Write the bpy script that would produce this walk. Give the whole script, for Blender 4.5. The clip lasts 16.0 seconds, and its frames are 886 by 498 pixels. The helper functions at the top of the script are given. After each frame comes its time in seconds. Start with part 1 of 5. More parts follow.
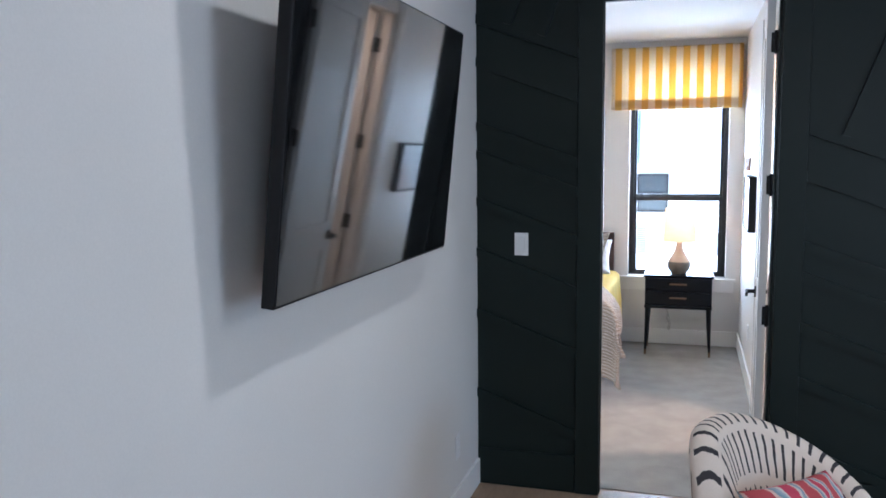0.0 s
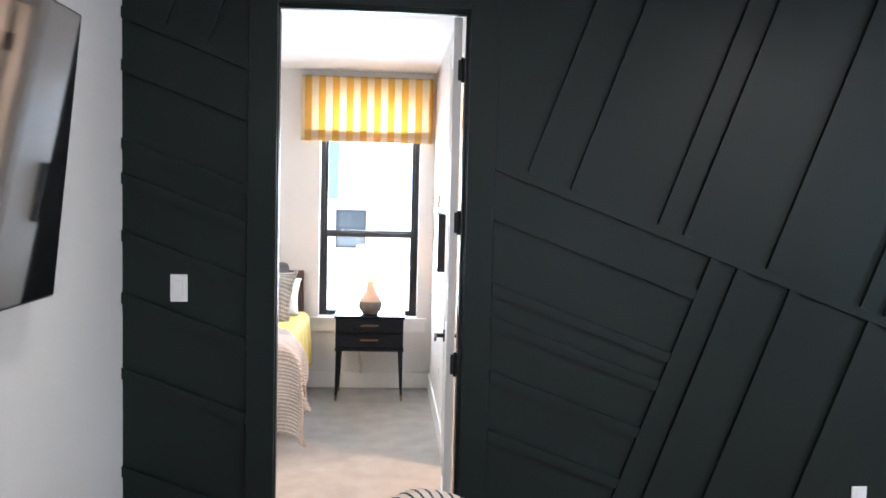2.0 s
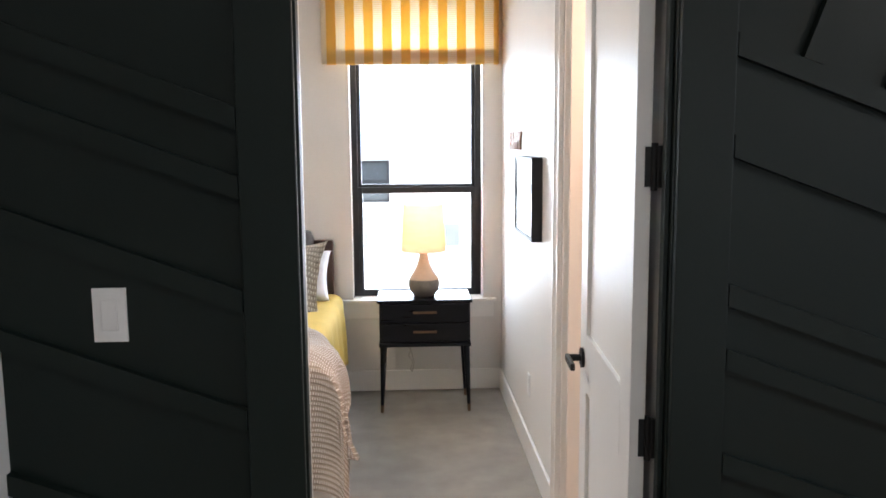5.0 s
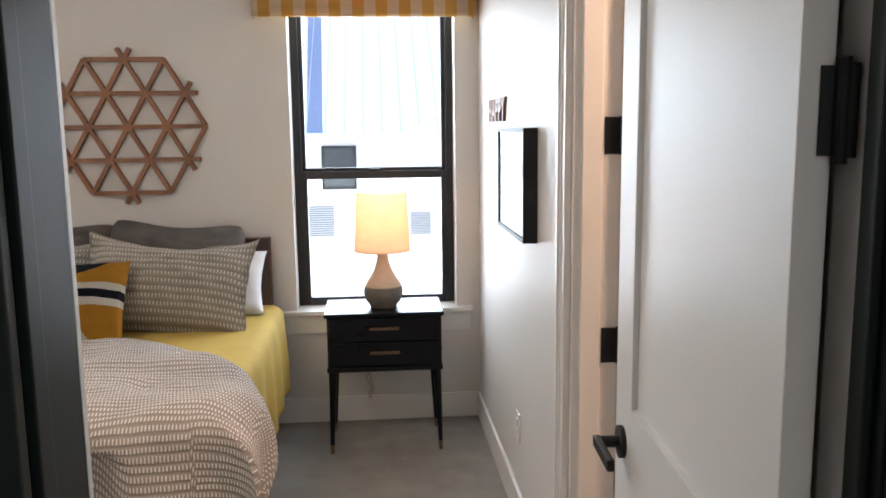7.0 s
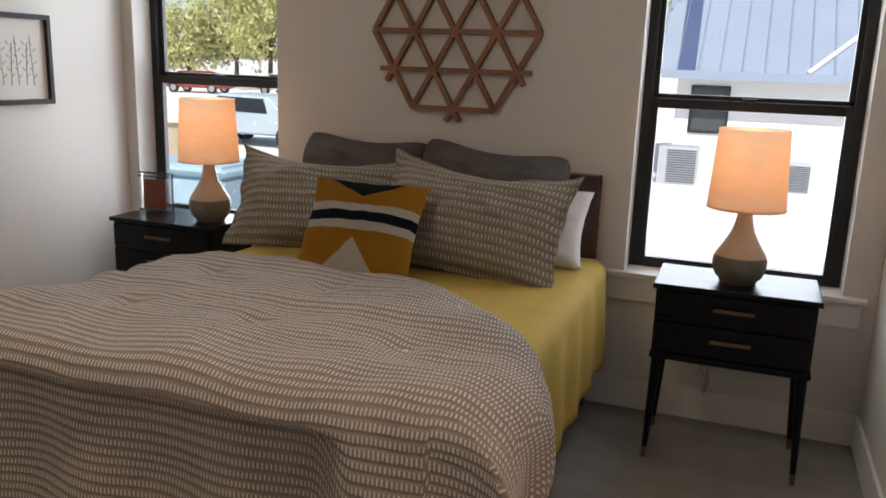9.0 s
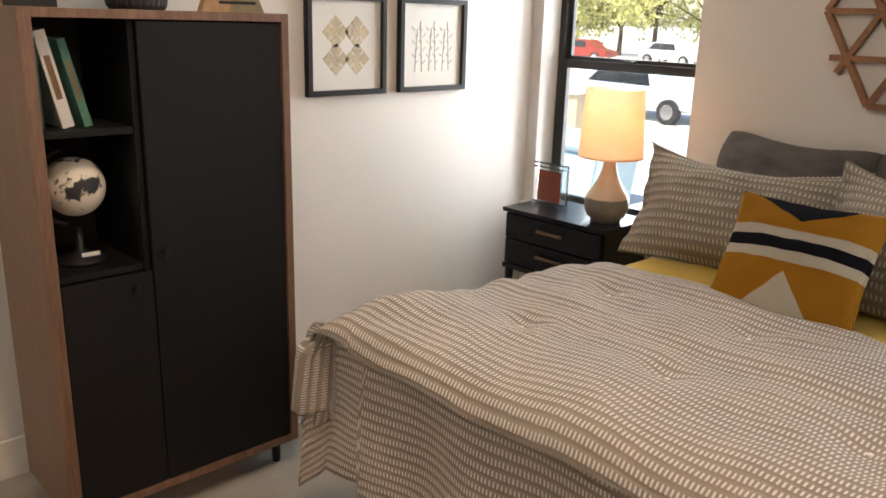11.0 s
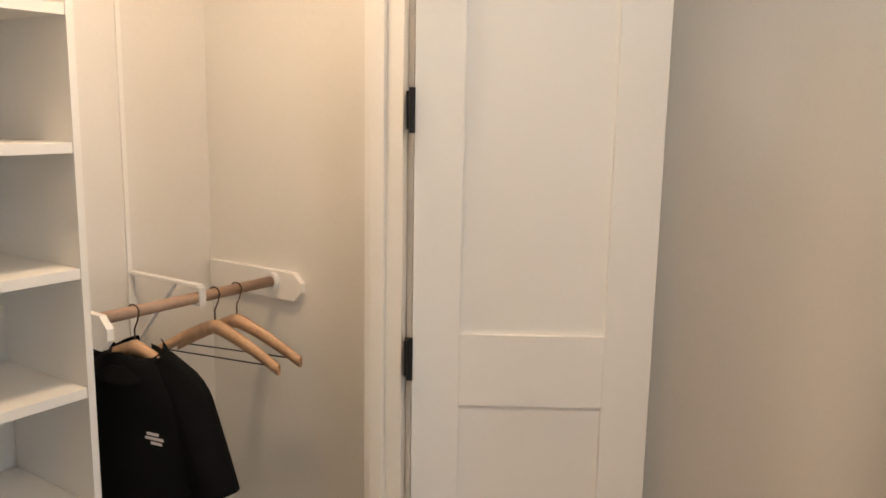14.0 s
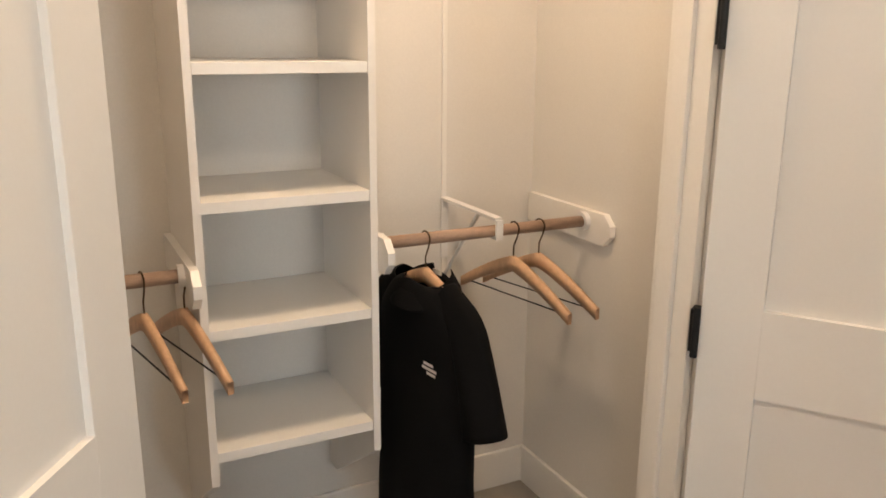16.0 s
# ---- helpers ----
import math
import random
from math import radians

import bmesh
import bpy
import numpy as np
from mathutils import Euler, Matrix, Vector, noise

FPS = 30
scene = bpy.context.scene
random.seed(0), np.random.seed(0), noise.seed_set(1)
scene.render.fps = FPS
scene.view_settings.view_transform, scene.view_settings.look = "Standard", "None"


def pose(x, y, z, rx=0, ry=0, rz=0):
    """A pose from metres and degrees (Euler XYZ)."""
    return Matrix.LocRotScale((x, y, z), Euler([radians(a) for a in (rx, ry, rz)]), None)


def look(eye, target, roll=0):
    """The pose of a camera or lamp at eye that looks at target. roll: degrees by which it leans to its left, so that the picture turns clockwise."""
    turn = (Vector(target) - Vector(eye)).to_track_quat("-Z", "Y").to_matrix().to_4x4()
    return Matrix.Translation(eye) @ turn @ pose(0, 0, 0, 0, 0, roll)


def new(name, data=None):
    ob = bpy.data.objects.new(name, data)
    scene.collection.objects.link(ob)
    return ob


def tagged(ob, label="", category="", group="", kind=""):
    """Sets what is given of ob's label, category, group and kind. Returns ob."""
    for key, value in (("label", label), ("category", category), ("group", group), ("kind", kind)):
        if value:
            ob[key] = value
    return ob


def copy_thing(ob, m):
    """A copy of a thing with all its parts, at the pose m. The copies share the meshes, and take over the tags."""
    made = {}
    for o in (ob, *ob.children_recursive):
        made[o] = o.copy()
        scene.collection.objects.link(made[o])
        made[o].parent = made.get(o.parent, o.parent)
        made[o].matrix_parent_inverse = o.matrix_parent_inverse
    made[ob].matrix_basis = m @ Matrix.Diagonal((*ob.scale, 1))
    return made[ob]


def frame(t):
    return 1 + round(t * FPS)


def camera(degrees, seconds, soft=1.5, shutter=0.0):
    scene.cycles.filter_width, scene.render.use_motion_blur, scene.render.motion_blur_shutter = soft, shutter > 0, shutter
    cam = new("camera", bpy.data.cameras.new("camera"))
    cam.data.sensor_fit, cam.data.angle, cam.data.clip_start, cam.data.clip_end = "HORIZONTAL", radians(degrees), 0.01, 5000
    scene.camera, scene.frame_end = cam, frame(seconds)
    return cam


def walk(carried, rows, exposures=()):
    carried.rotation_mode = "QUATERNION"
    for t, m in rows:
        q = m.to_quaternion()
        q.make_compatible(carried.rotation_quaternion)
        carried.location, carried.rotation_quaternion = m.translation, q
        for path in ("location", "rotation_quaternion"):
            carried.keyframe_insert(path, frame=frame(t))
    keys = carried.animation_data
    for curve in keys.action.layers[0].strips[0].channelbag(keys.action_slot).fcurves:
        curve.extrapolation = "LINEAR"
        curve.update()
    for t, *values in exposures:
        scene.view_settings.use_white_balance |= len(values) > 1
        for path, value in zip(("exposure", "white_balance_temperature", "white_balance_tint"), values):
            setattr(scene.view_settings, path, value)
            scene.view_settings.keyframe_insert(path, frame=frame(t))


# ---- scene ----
cam = camera(57.51, 16.0, soft=1.7)
# seconds, x, y, z, yaw, pitch, roll
ROWS = [
    (0.0, -0.336, 0.221, 1.699, 16.958, -6.532, 0.574),
    (0.5, -0.265, 0.244, 1.689, 4.013, -5.944, -0.045),
    (1.0, -0.256, 0.386, 1.677, -4.505, -4.934, -0.797),
    (1.5, -0.284, 0.558, 1.677, -6.317, -4.171, -1.270),
    (2.0, -0.278, 0.794, 1.675, -3.804, -3.903, -1.460),
    (2.5, -0.325, 1.060, 1.658, -0.953, -5.076, -0.628),
    (3.0, -0.449, 1.311, 1.660, -2.215, -6.344, 1.182),
    (3.5, -0.515, 1.589, 1.635, -4.069, -6.705, 0.880),
    (4.0, -0.526, 1.910, 1.632, -2.626, -7.293, 0.538),
    (6.5, -0.482, 3.243, 1.553, -3.85, -7.688, 0.299),
    (7.0, -0.434, 3.477, 1.540, -4.765, -8.465, 0.676),
    (7.5, -0.377, 3.729, 1.521, -2.833, -10.077, -1.032),
    (8.0, -0.343, 3.952, 1.510, 4.517, -10.950, -1.947),
    (8.5, -0.359, 4.151, 1.505, 12.272, -11.130, -1.766),
    (9.0, -0.431, 4.284, 1.433, 20.767, -12.946, -1.939),
    (9.2, -0.439, 4.353, 1.427, 25.587, -15.146, -1.551),
    (11.3, -0.815, 4.568, 1.512, 51.960, -15.017, -1.523),
    (11.5, -0.834, 4.624, 1.516, 56.657, -14.319, -1.364),
    (12.0, -0.808, 4.784, 1.536, 69.595, -12.486, -0.338),
    (12.5, -0.874, 4.871, 1.525, 79.578, -11.072, 0.283),
    (13.0, -1.039, 5.018, 1.534, 91.529, -9.247, -2.154),
    (13.5, -1.216, 5.093, 1.543, 109.118, -9.652, -1.819),
    (14.0, -1.368, 5.216, 1.565, 124.387, -9.872, -1.002),
    (14.5, -1.546, 5.232, 1.544, 131.952, -11.311, -0.300),
    (15.0, -1.656, 5.207, 1.538, 137.391, -12.786, -2.636),
    (15.5, -1.703, 5.192, 1.516, 146.580, -14.602, -3.138),
    (16.0, -1.761, 5.216, 1.524, 153.539, -14.638, -0.404),
]
EXPOSURES = [(0.0, 1.75, 5000, 6), (0.6, 2.2, 5000, 6), (1.0, 2.35, 5200, 7), (2.5, 2.2, 5550, 8), (4.2, 1.85, 5800, 8), (6.3, 1.1, 6000, 8), (7.5, 0.9, 6000, 8), (8.0, 0.55, 6200, 9), (8.5, 0.25, 6350, 10), (9.0, 0.0, 6500, 11), (9.4, 0.0, 6500, 11), (11.3, 1.0, 6950, 9), (12.5, 1.05, 7150, 9), (13.5, 1.1, 7000, 7), (14.0, 0.88, 6850, 8), (14.5, 0.62, 6850, 8), (15.0, 1.0, 6850, 8), (15.5, 1.3, 6900, 8), (16.0, 0.92, 7000, 9)]
walk(cam, [(t, pose(x, y, z, 90 + pitch, roll, yaw)) for t, x, y, z, yaw, pitch, roll in ROWS], EXPOSURES)

# ---- world, sun, lamps ----
world = bpy.data.worlds.new("world")
scene.world = world
world.use_nodes = True
wn = world.node_tree.nodes
sky = wn.new("ShaderNodeTexSky")
sky.sky_type, sky.sun_disc = "NISHITA", False
sky.sun_elevation, sky.sun_rotation = radians(53), radians(196)
wn["Background"].inputs["Strength"].default_value = 0.14
world.node_tree.links.new(sky.outputs[0], wn["Background"].inputs["Color"])


def lamp(name, kind, m, power, colour, **sizes):
    data = bpy.data.lights.new(name, kind)
    data.energy, data.color = power, colour
    for key, value in sizes.items():
        if key == "size":
            data.size = value
        elif key == "size_y":
            data.shape, data.size_y = "RECTANGLE", value
        elif key == "radius":
            data.shadow_soft_size = value
        elif key == "angle":
            data.angle = value
        elif key == "disk":
            data.shape, data.size = "DISK", value
    ob = new(name, data)
    ob.matrix_world = m
    return ob


# the sun stands behind the house and lights the yard beyond the windows
lamp("sun", "SUN", look((0, 0, 10), (-1.6, 5.6, 2.2)), 5.0, (1.0, 0.95, 0.88), angle=radians(0.53))
DAY = (0.86, 0.93, 1.0)
# skylight in the two bedroom window openings
lamp("window_skylight", "AREA", look((-0.44, 7.95, 1.5), (-0.44, 6.0, 1.1)), 23, DAY, size=0.8, size_y=1.75)
lamp("window_skylight", "AREA", look((-2.93, 7.95, 1.5), (-2.93, 6.0, 1.1)), 26, DAY, size=0.8, size_y=1.75)
# skylight in openings added to the living room, unseen behind the camera and beside it
lamp("window_skylight", "AREA", look((1.75, -2.5, 1.5), (0.6, 2.0, 1.3)), 3, (0.80, 0.90, 1.0), size=1.0, size_y=1.7)
lamp("window_skylight", "AREA", look((5.85, 1.4, 1.55), (0.0, 1.0, 1.2)), 13, (0.62, 0.79, 1.0), size=2.6, size_y=1.4)
# bulbs under the two lamp shades, ceiling lights out of view
BULB = 1.1
lamp("lamp_bulb", "POINT", pose(-0.412, 7.345, 1.118), BULB, (1.0, 0.53, 0.27), radius=0.03)
lamp("lamp_bulb", "POINT", pose(-2.715, 7.345, 1.118), BULB, (1.0, 0.53, 0.27), radius=0.03)
# unseen lamp added to warm the bedroom's left wall and closet door
lamp("ceiling_fill", "AREA", pose(-1.9, 5.3, 2.62), 9, (1.0, 0.80, 0.62), disk=0.3)
lamp("closet_bulb", "AREA", pose(-2.45, 3.74, 2.60), 9.0, (1.0, 0.74, 0.52), disk=0.22)
lamp("living_bulb", "AREA", pose(-0.4, 2.3, 2.64), 3.5, (1.0, 0.88, 0.76), disk=0.10)
lamp("living_bulb", "AREA", pose(2.2, 2.0, 2.64), 13, (1.0, 0.86, 0.72), disk=0.10)
# unseen lamp added to brighten the room past the accent wall
lamp("beyond_fill", "AREA", pose(3.2, 5.6, 2.55), 30, (1.0, 0.93, 0.85), disk=0.5)
lamp("bath_bulb", "AREA", pose(0.9, 5.2, 2.55), 21, (1.0, 0.62, 0.40), disk=0.25)


# ---- materials ----
def mat(name, colour, rough=0.5, metal=0.0, vary=0.08, scale=6.0, grain=60.0, bump=0.05, spec=0.5, colour2=None, stretch=(1, 1, 1), rvary=0.08, dist=0.002):
    m = bpy.data.materials.new(name)
    m.use_nodes = True
    nt = m.node_tree
    n, l = nt.nodes, nt.links
    b = n["Principled BSDF"]
    tc = n.new("ShaderNodeTexCoord")
    mp = n.new("ShaderNodeMapping")
    mp.inputs["Scale"].default_value = stretch
    l.new(tc.outputs["Object"], mp.inputs["Vector"])
    big, fine = n.new("ShaderNodeTexNoise"), n.new("ShaderNodeTexNoise")
    big.inputs["Scale"].default_value, fine.inputs["Scale"].default_value = scale, grain
    big.inputs["Detail"].default_value = fine.inputs["Detail"].default_value = 5
    l.new(mp.outputs[0], big.inputs["Vector"])
    l.new(mp.outputs[0], fine.inputs["Vector"])
    add = n.new("ShaderNodeMath")
    add.operation = "ADD"
    l.new(big.outputs["Fac"], add.inputs[0])
    l.new(fine.outputs["Fac"], add.inputs[1])
    half = n.new("ShaderNodeMath")
    half.operation = "MULTIPLY"
    half.inputs[1].default_value = 0.5
    l.new(add.outputs[0], half.inputs[0])
    ramp = n.new("ShaderNodeValToRGB")
    ramp.color_ramp.elements[0].position, ramp.color_ramp.elements[1].position = 0.36, 0.64
    c2 = colour2 or tuple(min(1, c * (1 + vary)) for c in colour)
    c1 = colour if colour2 else tuple(c * (1 - vary) for c in colour)
    ramp.color_ramp.elements[0].color, ramp.color_ramp.elements[1].color = (*c1, 1), (*c2, 1)
    l.new(half.outputs[0], ramp.inputs[0])
    l.new(ramp.outputs[0], b.inputs["Base Color"])
    rr = n.new("ShaderNodeMapRange")
    rr.inputs["To Min"].default_value, rr.inputs["To Max"].default_value = max(0.02, rough - rvary), min(1, rough + rvary)
    l.new(big.outputs["Fac"], rr.inputs["Value"])
    l.new(rr.outputs[0], b.inputs["Roughness"])
    b.inputs["Metallic"].default_value = metal
    b.inputs["Specular IOR Level"].default_value = spec
    if bump:
        bp = n.new("ShaderNodeBump")
        bp.inputs["Strength"].default_value, bp.inputs["Distance"].default_value = bump, dist
        l.new(fine.outputs["Fac"], bp.inputs["Height"])
        l.new(bp.outputs[0], b.inputs["Normal"])
    return m


def plain(name, colour, rough=0.4, metal=0.0, emit=0.0):
    m = bpy.data.materials.new(name)
    m.use_nodes = True
    b = m.node_tree.nodes["Principled BSDF"]
    b.inputs["Base Color"].default_value = (*colour, 1)
    b.inputs["Roughness"].default_value, b.inputs["Metallic"].default_value = rough, metal
    if emit:
        b.inputs["Emission Color"].default_value, b.inputs["Emission Strength"].default_value = (*colour, 1), emit
    return m


WALL = mat("wall_paint", (0.70, 0.675, 0.64), 0.5, vary=0.03, scale=2.0, grain=180, bump=0.10)
CEIL = mat("ceiling_paint", (0.80, 0.78, 0.75), 0.8, vary=0.02, scale=2.0, grain=150, bump=0.12)
TRIM = mat("white_trim_paint", (0.78, 0.76, 0.73), 0.34, vary=0.015, scale=3.0, grain=90, bump=0.03, rvary=0.02)
DOORW = mat("white_door_paint", (0.74, 0.73, 0.71), 0.42, vary=0.012, scale=3.0, grain=140, bump=0.05, rvary=0.02)
GREEN = mat("dark_green_paint", (0.0066, 0.0116, 0.0098), 0.46, vary=0.10, scale=2.5, grain=140, bump=0.06, spec=0.26)
CARPET = mat("grey_carpet", (0.33, 0.305, 0.275), 0.95, vary=0.15, scale=7.0, grain=420, bump=0.7, dist=0.006, spec=0.1)
OAK = mat("oak_floor", (0.30, 0.21, 0.14), 0.42, vary=0.22, scale=4, grain=40, bump=0.05, stretch=(6, 0.6, 1))
BLACKM = mat("black_metal", (0.010, 0.010, 0.011), 0.5, 0.0, spec=0.3, vary=0.2, scale=20, grain=200, bump=0.02)
FRAMEB = mat("black_window_frame", (0.016, 0.015, 0.016), 0.38, vary=0.2, scale=10, grain=160, bump=0.03)
EBONY = mat("black_stained_wood", (0.0035, 0.0045, 0.0075), 0.30, spec=0.25, vary=0.3, scale=6, grain=60, bump=0.05, stretch=(1, 8, 8))
BRASS = mat("aged_brass", (0.21, 0.14, 0.085), 0.38, 0.8, vary=0.12, scale=14, grain=120, bump=0.02)
WALNUT = mat("walnut_wood", (0.115, 0.062, 0.040), 0.42, vary=0.4, scale=3, grain=26, bump=0.08, stretch=(9, 9, 0.7), colour2=(0.215, 0.125, 0.085))
HEADW = mat("dark_walnut_headboard", (0.055, 0.022, 0.014), 0.38, vary=0.3, scale=4, grain=40, bump=0.06, stretch=(1, 8, 8))
ARTW = mat("stained_art_wood", (0.26, 0.12, 0.058), 0.5, vary=0.3, scale=8, grain=70, bump=0.08)
CHARC = mat("matt_charcoal_laminate", (0.007, 0.007, 0.0075), 0.55, vary=0.15, scale=5, grain=200, bump=0.03, spec=0.25)
SCREEN = mat("black_glass_screen", (0.004, 0.004, 0.005), 0.045, spec=0.9, vary=0.1, scale=3, grain=30, bump=0.0, rvary=0.01)
YELLOW = mat("yellow_coverlet", (0.56, 0.40, 0.10), 0.85, vary=0.10, scale=8, grain=260, bump=0.35, spec=0.2)
WHITEC = mat("white_cotton", (0.76, 0.76, 0.78), 0.85, vary=0.04, scale=8, grain=300, bump=0.2, spec=0.2)
GREYP = mat("grey_waffle_cotton", (0.115, 0.105, 0.100), 0.9, vary=0.25, scale=10, grain=220, bump=0.5, spec=0.15)
HANGW = mat("pale_beech_wood", (0.56, 0.35, 0.215), 0.4, vary=0.15, scale=8, grain=60, bump=0.04)
RODW = mat("wooden_rod", (0.33, 0.22, 0.16), 0.5, vary=0.2, scale=6, grain=60, bump=0.05, stretch=(1, 8, 8))
BLACKC = mat("black_cotton_jersey", (0.0035, 0.0035, 0.004), 0.9, vary=0.3, scale=12, grain=300, bump=0.3, spec=0.15)
TVBLACK = mat("black_plastic", (0.006, 0.006, 0.007), 0.45, vary=0.2, scale=8, grain=200, bump=0.03, spec=0.3)
PLASTIC = mat("white_plastic", (0.74, 0.73, 0.72), 0.3, vary=0.02, scale=12, grain=100, bump=0.0)


# ---- helpers for shapes ----
def box(bm, x0, x1, y0, y1, z0, z1, bevel=0.0):
    m = Matrix.LocRotScale(((x0 + x1) / 2, (y0 + y1) / 2, (z0 + z1) / 2), None, (abs(x1 - x0), abs(y1 - y0), abs(z1 - z0)))
    made = bmesh.ops.create_cube(bm, size=1.0, matrix=m)
    if bevel:
        edges = {e for v in made["verts"] for e in v.link_edges}
        bmesh.ops.bevel(bm, geom=list(edges), offset=bevel, segments=2, affect="EDGES", profile=0.6)
    return bm


def boxes(*rows, bevel=0.0):
    bm = bmesh.new()
    for r in rows:
        box(bm, *r, bevel=bevel)
    return bm


def rod(bm, a, b, r0, r1=None, seg=12):
    a, b = Vector(a), Vector(b)
    m = Matrix.Translation((a + b) / 2) @ (b - a).to_track_quat("Z", "Y").to_matrix().to_4x4()
    bmesh.ops.create_cone(bm, cap_ends=True, segments=seg, radius1=r0, radius2=r0 if r1 is None else r1, depth=(b - a).length, matrix=m)
    return bm


def lathe(profile, seg=32, at=(0, 0, 0)):
    bm = bmesh.new()
    rings = []
    for r, z in profile:
        rings.append([bm.verts.new((at[0] + r * math.cos(2 * math.pi * i / seg), at[1] + r * math.sin(2 * math.pi * i / seg), at[2] + z)) for i in range(seg)])
    for a, b in zip(rings, rings[1:]):
        for i in range(seg):
            bm.faces.new((a[i], a[(i + 1) % seg], b[(i + 1) % seg], b[i]))
    return bm


def prism(points, axis, lo, hi):
    """A flat outline (pairs) made solid between lo and hi along the axis."""
    bm = bmesh.new()

    def at(p, d):
        return {"x": (d, p[0], p[1]), "y": (p[0], d, p[1]), "z": (p[0], p[1], d)}[axis]
    a = [bm.verts.new(at(p, lo)) for p in points]
    b = [bm.verts.new(at(p, hi)) for p in points]
    bm.faces.new(a)
    bm.faces.new(b)
    n = len(points)
    for i in range(n):
        bm.faces.new((a[i], a[(i + 1) % n], b[(i + 1) % n], b[i]))
    bmesh.ops.recalc_face_normals(bm, faces=bm.faces)
    return bm


def part(name, bm, material, parent=None, label="", smooth=False):
    me = bpy.data.meshes.new(name)
    if smooth is not None:
        for f in bm.faces:
            f.smooth = bool(smooth)
    bmesh.ops.recalc_face_normals(bm, faces=bm.faces)
    bm.to_mesh(me)
    bm.free()
    me.materials.append(material)
    ob = new(name, me)
    if parent is not None:
        ob.parent = parent
    if label:
        ob["label"] = label
    return ob


def thing(name, label, category, group="", at=(0, 0, 0)):
    ob = new(name)
    ob.location = at
    ob.empty_display_size = 0.1
    return tagged(ob, label, category, group)


def structure(name, bm, material, label, category, smooth=False):
    return tagged(part(name, bm, material, smooth=smooth), label, category, kind="structure")


# ---- large structure ----
XT, YA, YB, XR, XL, YW, HC = -1.365, 4.178, 4.262, 0.10, -3.45, 7.66, 2.68
DX0, DX1, DH = -0.75, 0.041, 2.43
YC = 4.05
YL = 4.340  # deeper jamb on the latch side

structure("floor_living", boxes((-1.6, 6.0, -2.6, 4.26, -0.12, -0.004)), OAK, "brown oak plank floor of the living room", "floor")
structure("floor_bedroom", boxes((-3.7, 0.3, 4.26, 7.9, -0.12, 0.0), (-3.7, -1.4, 2.9, 4.26, -0.12, 0.0)), CARPET, "light grey-beige bedroom carpet with soft pile", "floor")
structure("floor_hall", boxes((0.3, 6.0, 4.26, 7.9, -0.12, -0.002)), CARPET, "pale carpet of the next room", "floor")
structure("ceiling_bedroom", boxes((-3.7, 0.3, 4.25, 7.85, HC, HC + 0.15), (-3.7, -1.4, 2.85, 4.25, HC, HC + 0.15)), CEIL, "white painted bedroom ceiling", "ceiling")
structure("ceiling_living", boxes((-1.4, 6.0, -2.7, 4.25, HC, HC + 0.15), (0.3, 6.0, 4.25, 7.85, HC, HC + 0.15)), CEIL, "white painted living room ceiling", "ceiling")

# dark accent wall with the bedroom door opening, and its end beside the next opening
structure("wall_accent", boxes((XT, DX0 - 0.02, YA, YL - 0.02, 0, HC), (DX1 + 0.02, 2.22, YA, YB, 0, HC), (DX0 - 0.02, DX1 + 0.02, YA, YB, DH + 0.02, HC)), GREEN, "dark green painted accent wall with diagonal battens", "wall")
structure("wall_accent_rear", boxes((-1.365, DX0 - 0.02, YL - 0.018, YL - 0.004, 0, HC), (DX1 + 0.02, XR + 0.01, YB + 0.002, YB + 0.016, 0, HC), (DX0 - 0.02, DX1 + 0.02, YB + 0.002, YB + 0.016, DH + 0.02, HC)), WALL, "off-white bedroom side of the door wall", "wall")
structure("wall_television", boxes((XT - 0.12, XT, -2.6, YA, 0, HC)), WALL, "off-white painted living room wall", "wall")
# the opening behind the camera is added to let daylight in
structure("wall_living_south", boxes((XT - 0.12, 1.2, -2.7, -2.58, 0, HC), (2.3, 6.1, -2.7, -2.58, 0, HC), (1.2, 2.3, -2.7, -2.58, 0, 0.6), (1.2, 2.3, -2.7, -2.58, 2.4, HC)), WALL, "off-white living room wall with an added, unseen window opening", "wall")
# the opening on this side is added, out of view, for daylight from the right
structure("wall_living_east", boxes((5.9, 6.02, -2.58, 0.05, 0, HC), (5.9, 6.02, 2.75, 7.8, 0, HC), (5.9, 6.02, 0.05, 2.75, 0, 0.8), (5.9, 6.02, 0.05, 2.75, 2.3, HC)), WALL, "off-white far living room wall", "wall")
structure("wall_beyond", boxes((0.3, 5.9, 7.66, 7.8, 0, HC)), WALL, "pale wall of the next room", "wall")
structure("wall_living_return", boxes((3.55, 5.9, YA, YB, 0, HC), (2.22, 3.55, YA, YB, 2.5, HC)), WALL, "off-white wall beside the next opening", "wall")

# right-hand bedroom wall with a doorway
D2A, D2B = 4.92, 5.65
structure("wall_right", boxes((XR, XR + 0.125, YB + 0.001, D2A, 0, HC), (XR, XR + 0.125, D2B, YW + 0.15, 0, HC), (XR, XR + 0.125, D2A, D2B, DH, HC)), WALL, "off-white satin bedroom wall with a doorway", "wall")
structure("wall_bath", boxes((1.5, 1.6, 4.33, 6.5, 0, HC), (0.225, 1.5, 6.4, 6.5, 0, HC)), WALL, "pale wall seen through the side doorway", "wall")
# left-hand bedroom wall
structure("wall_left", boxes((XL - 0.12, XL, YC, YW + 0.15, 0, HC)), WALL, "off-white bedroom wall behind the cabinet", "wall")
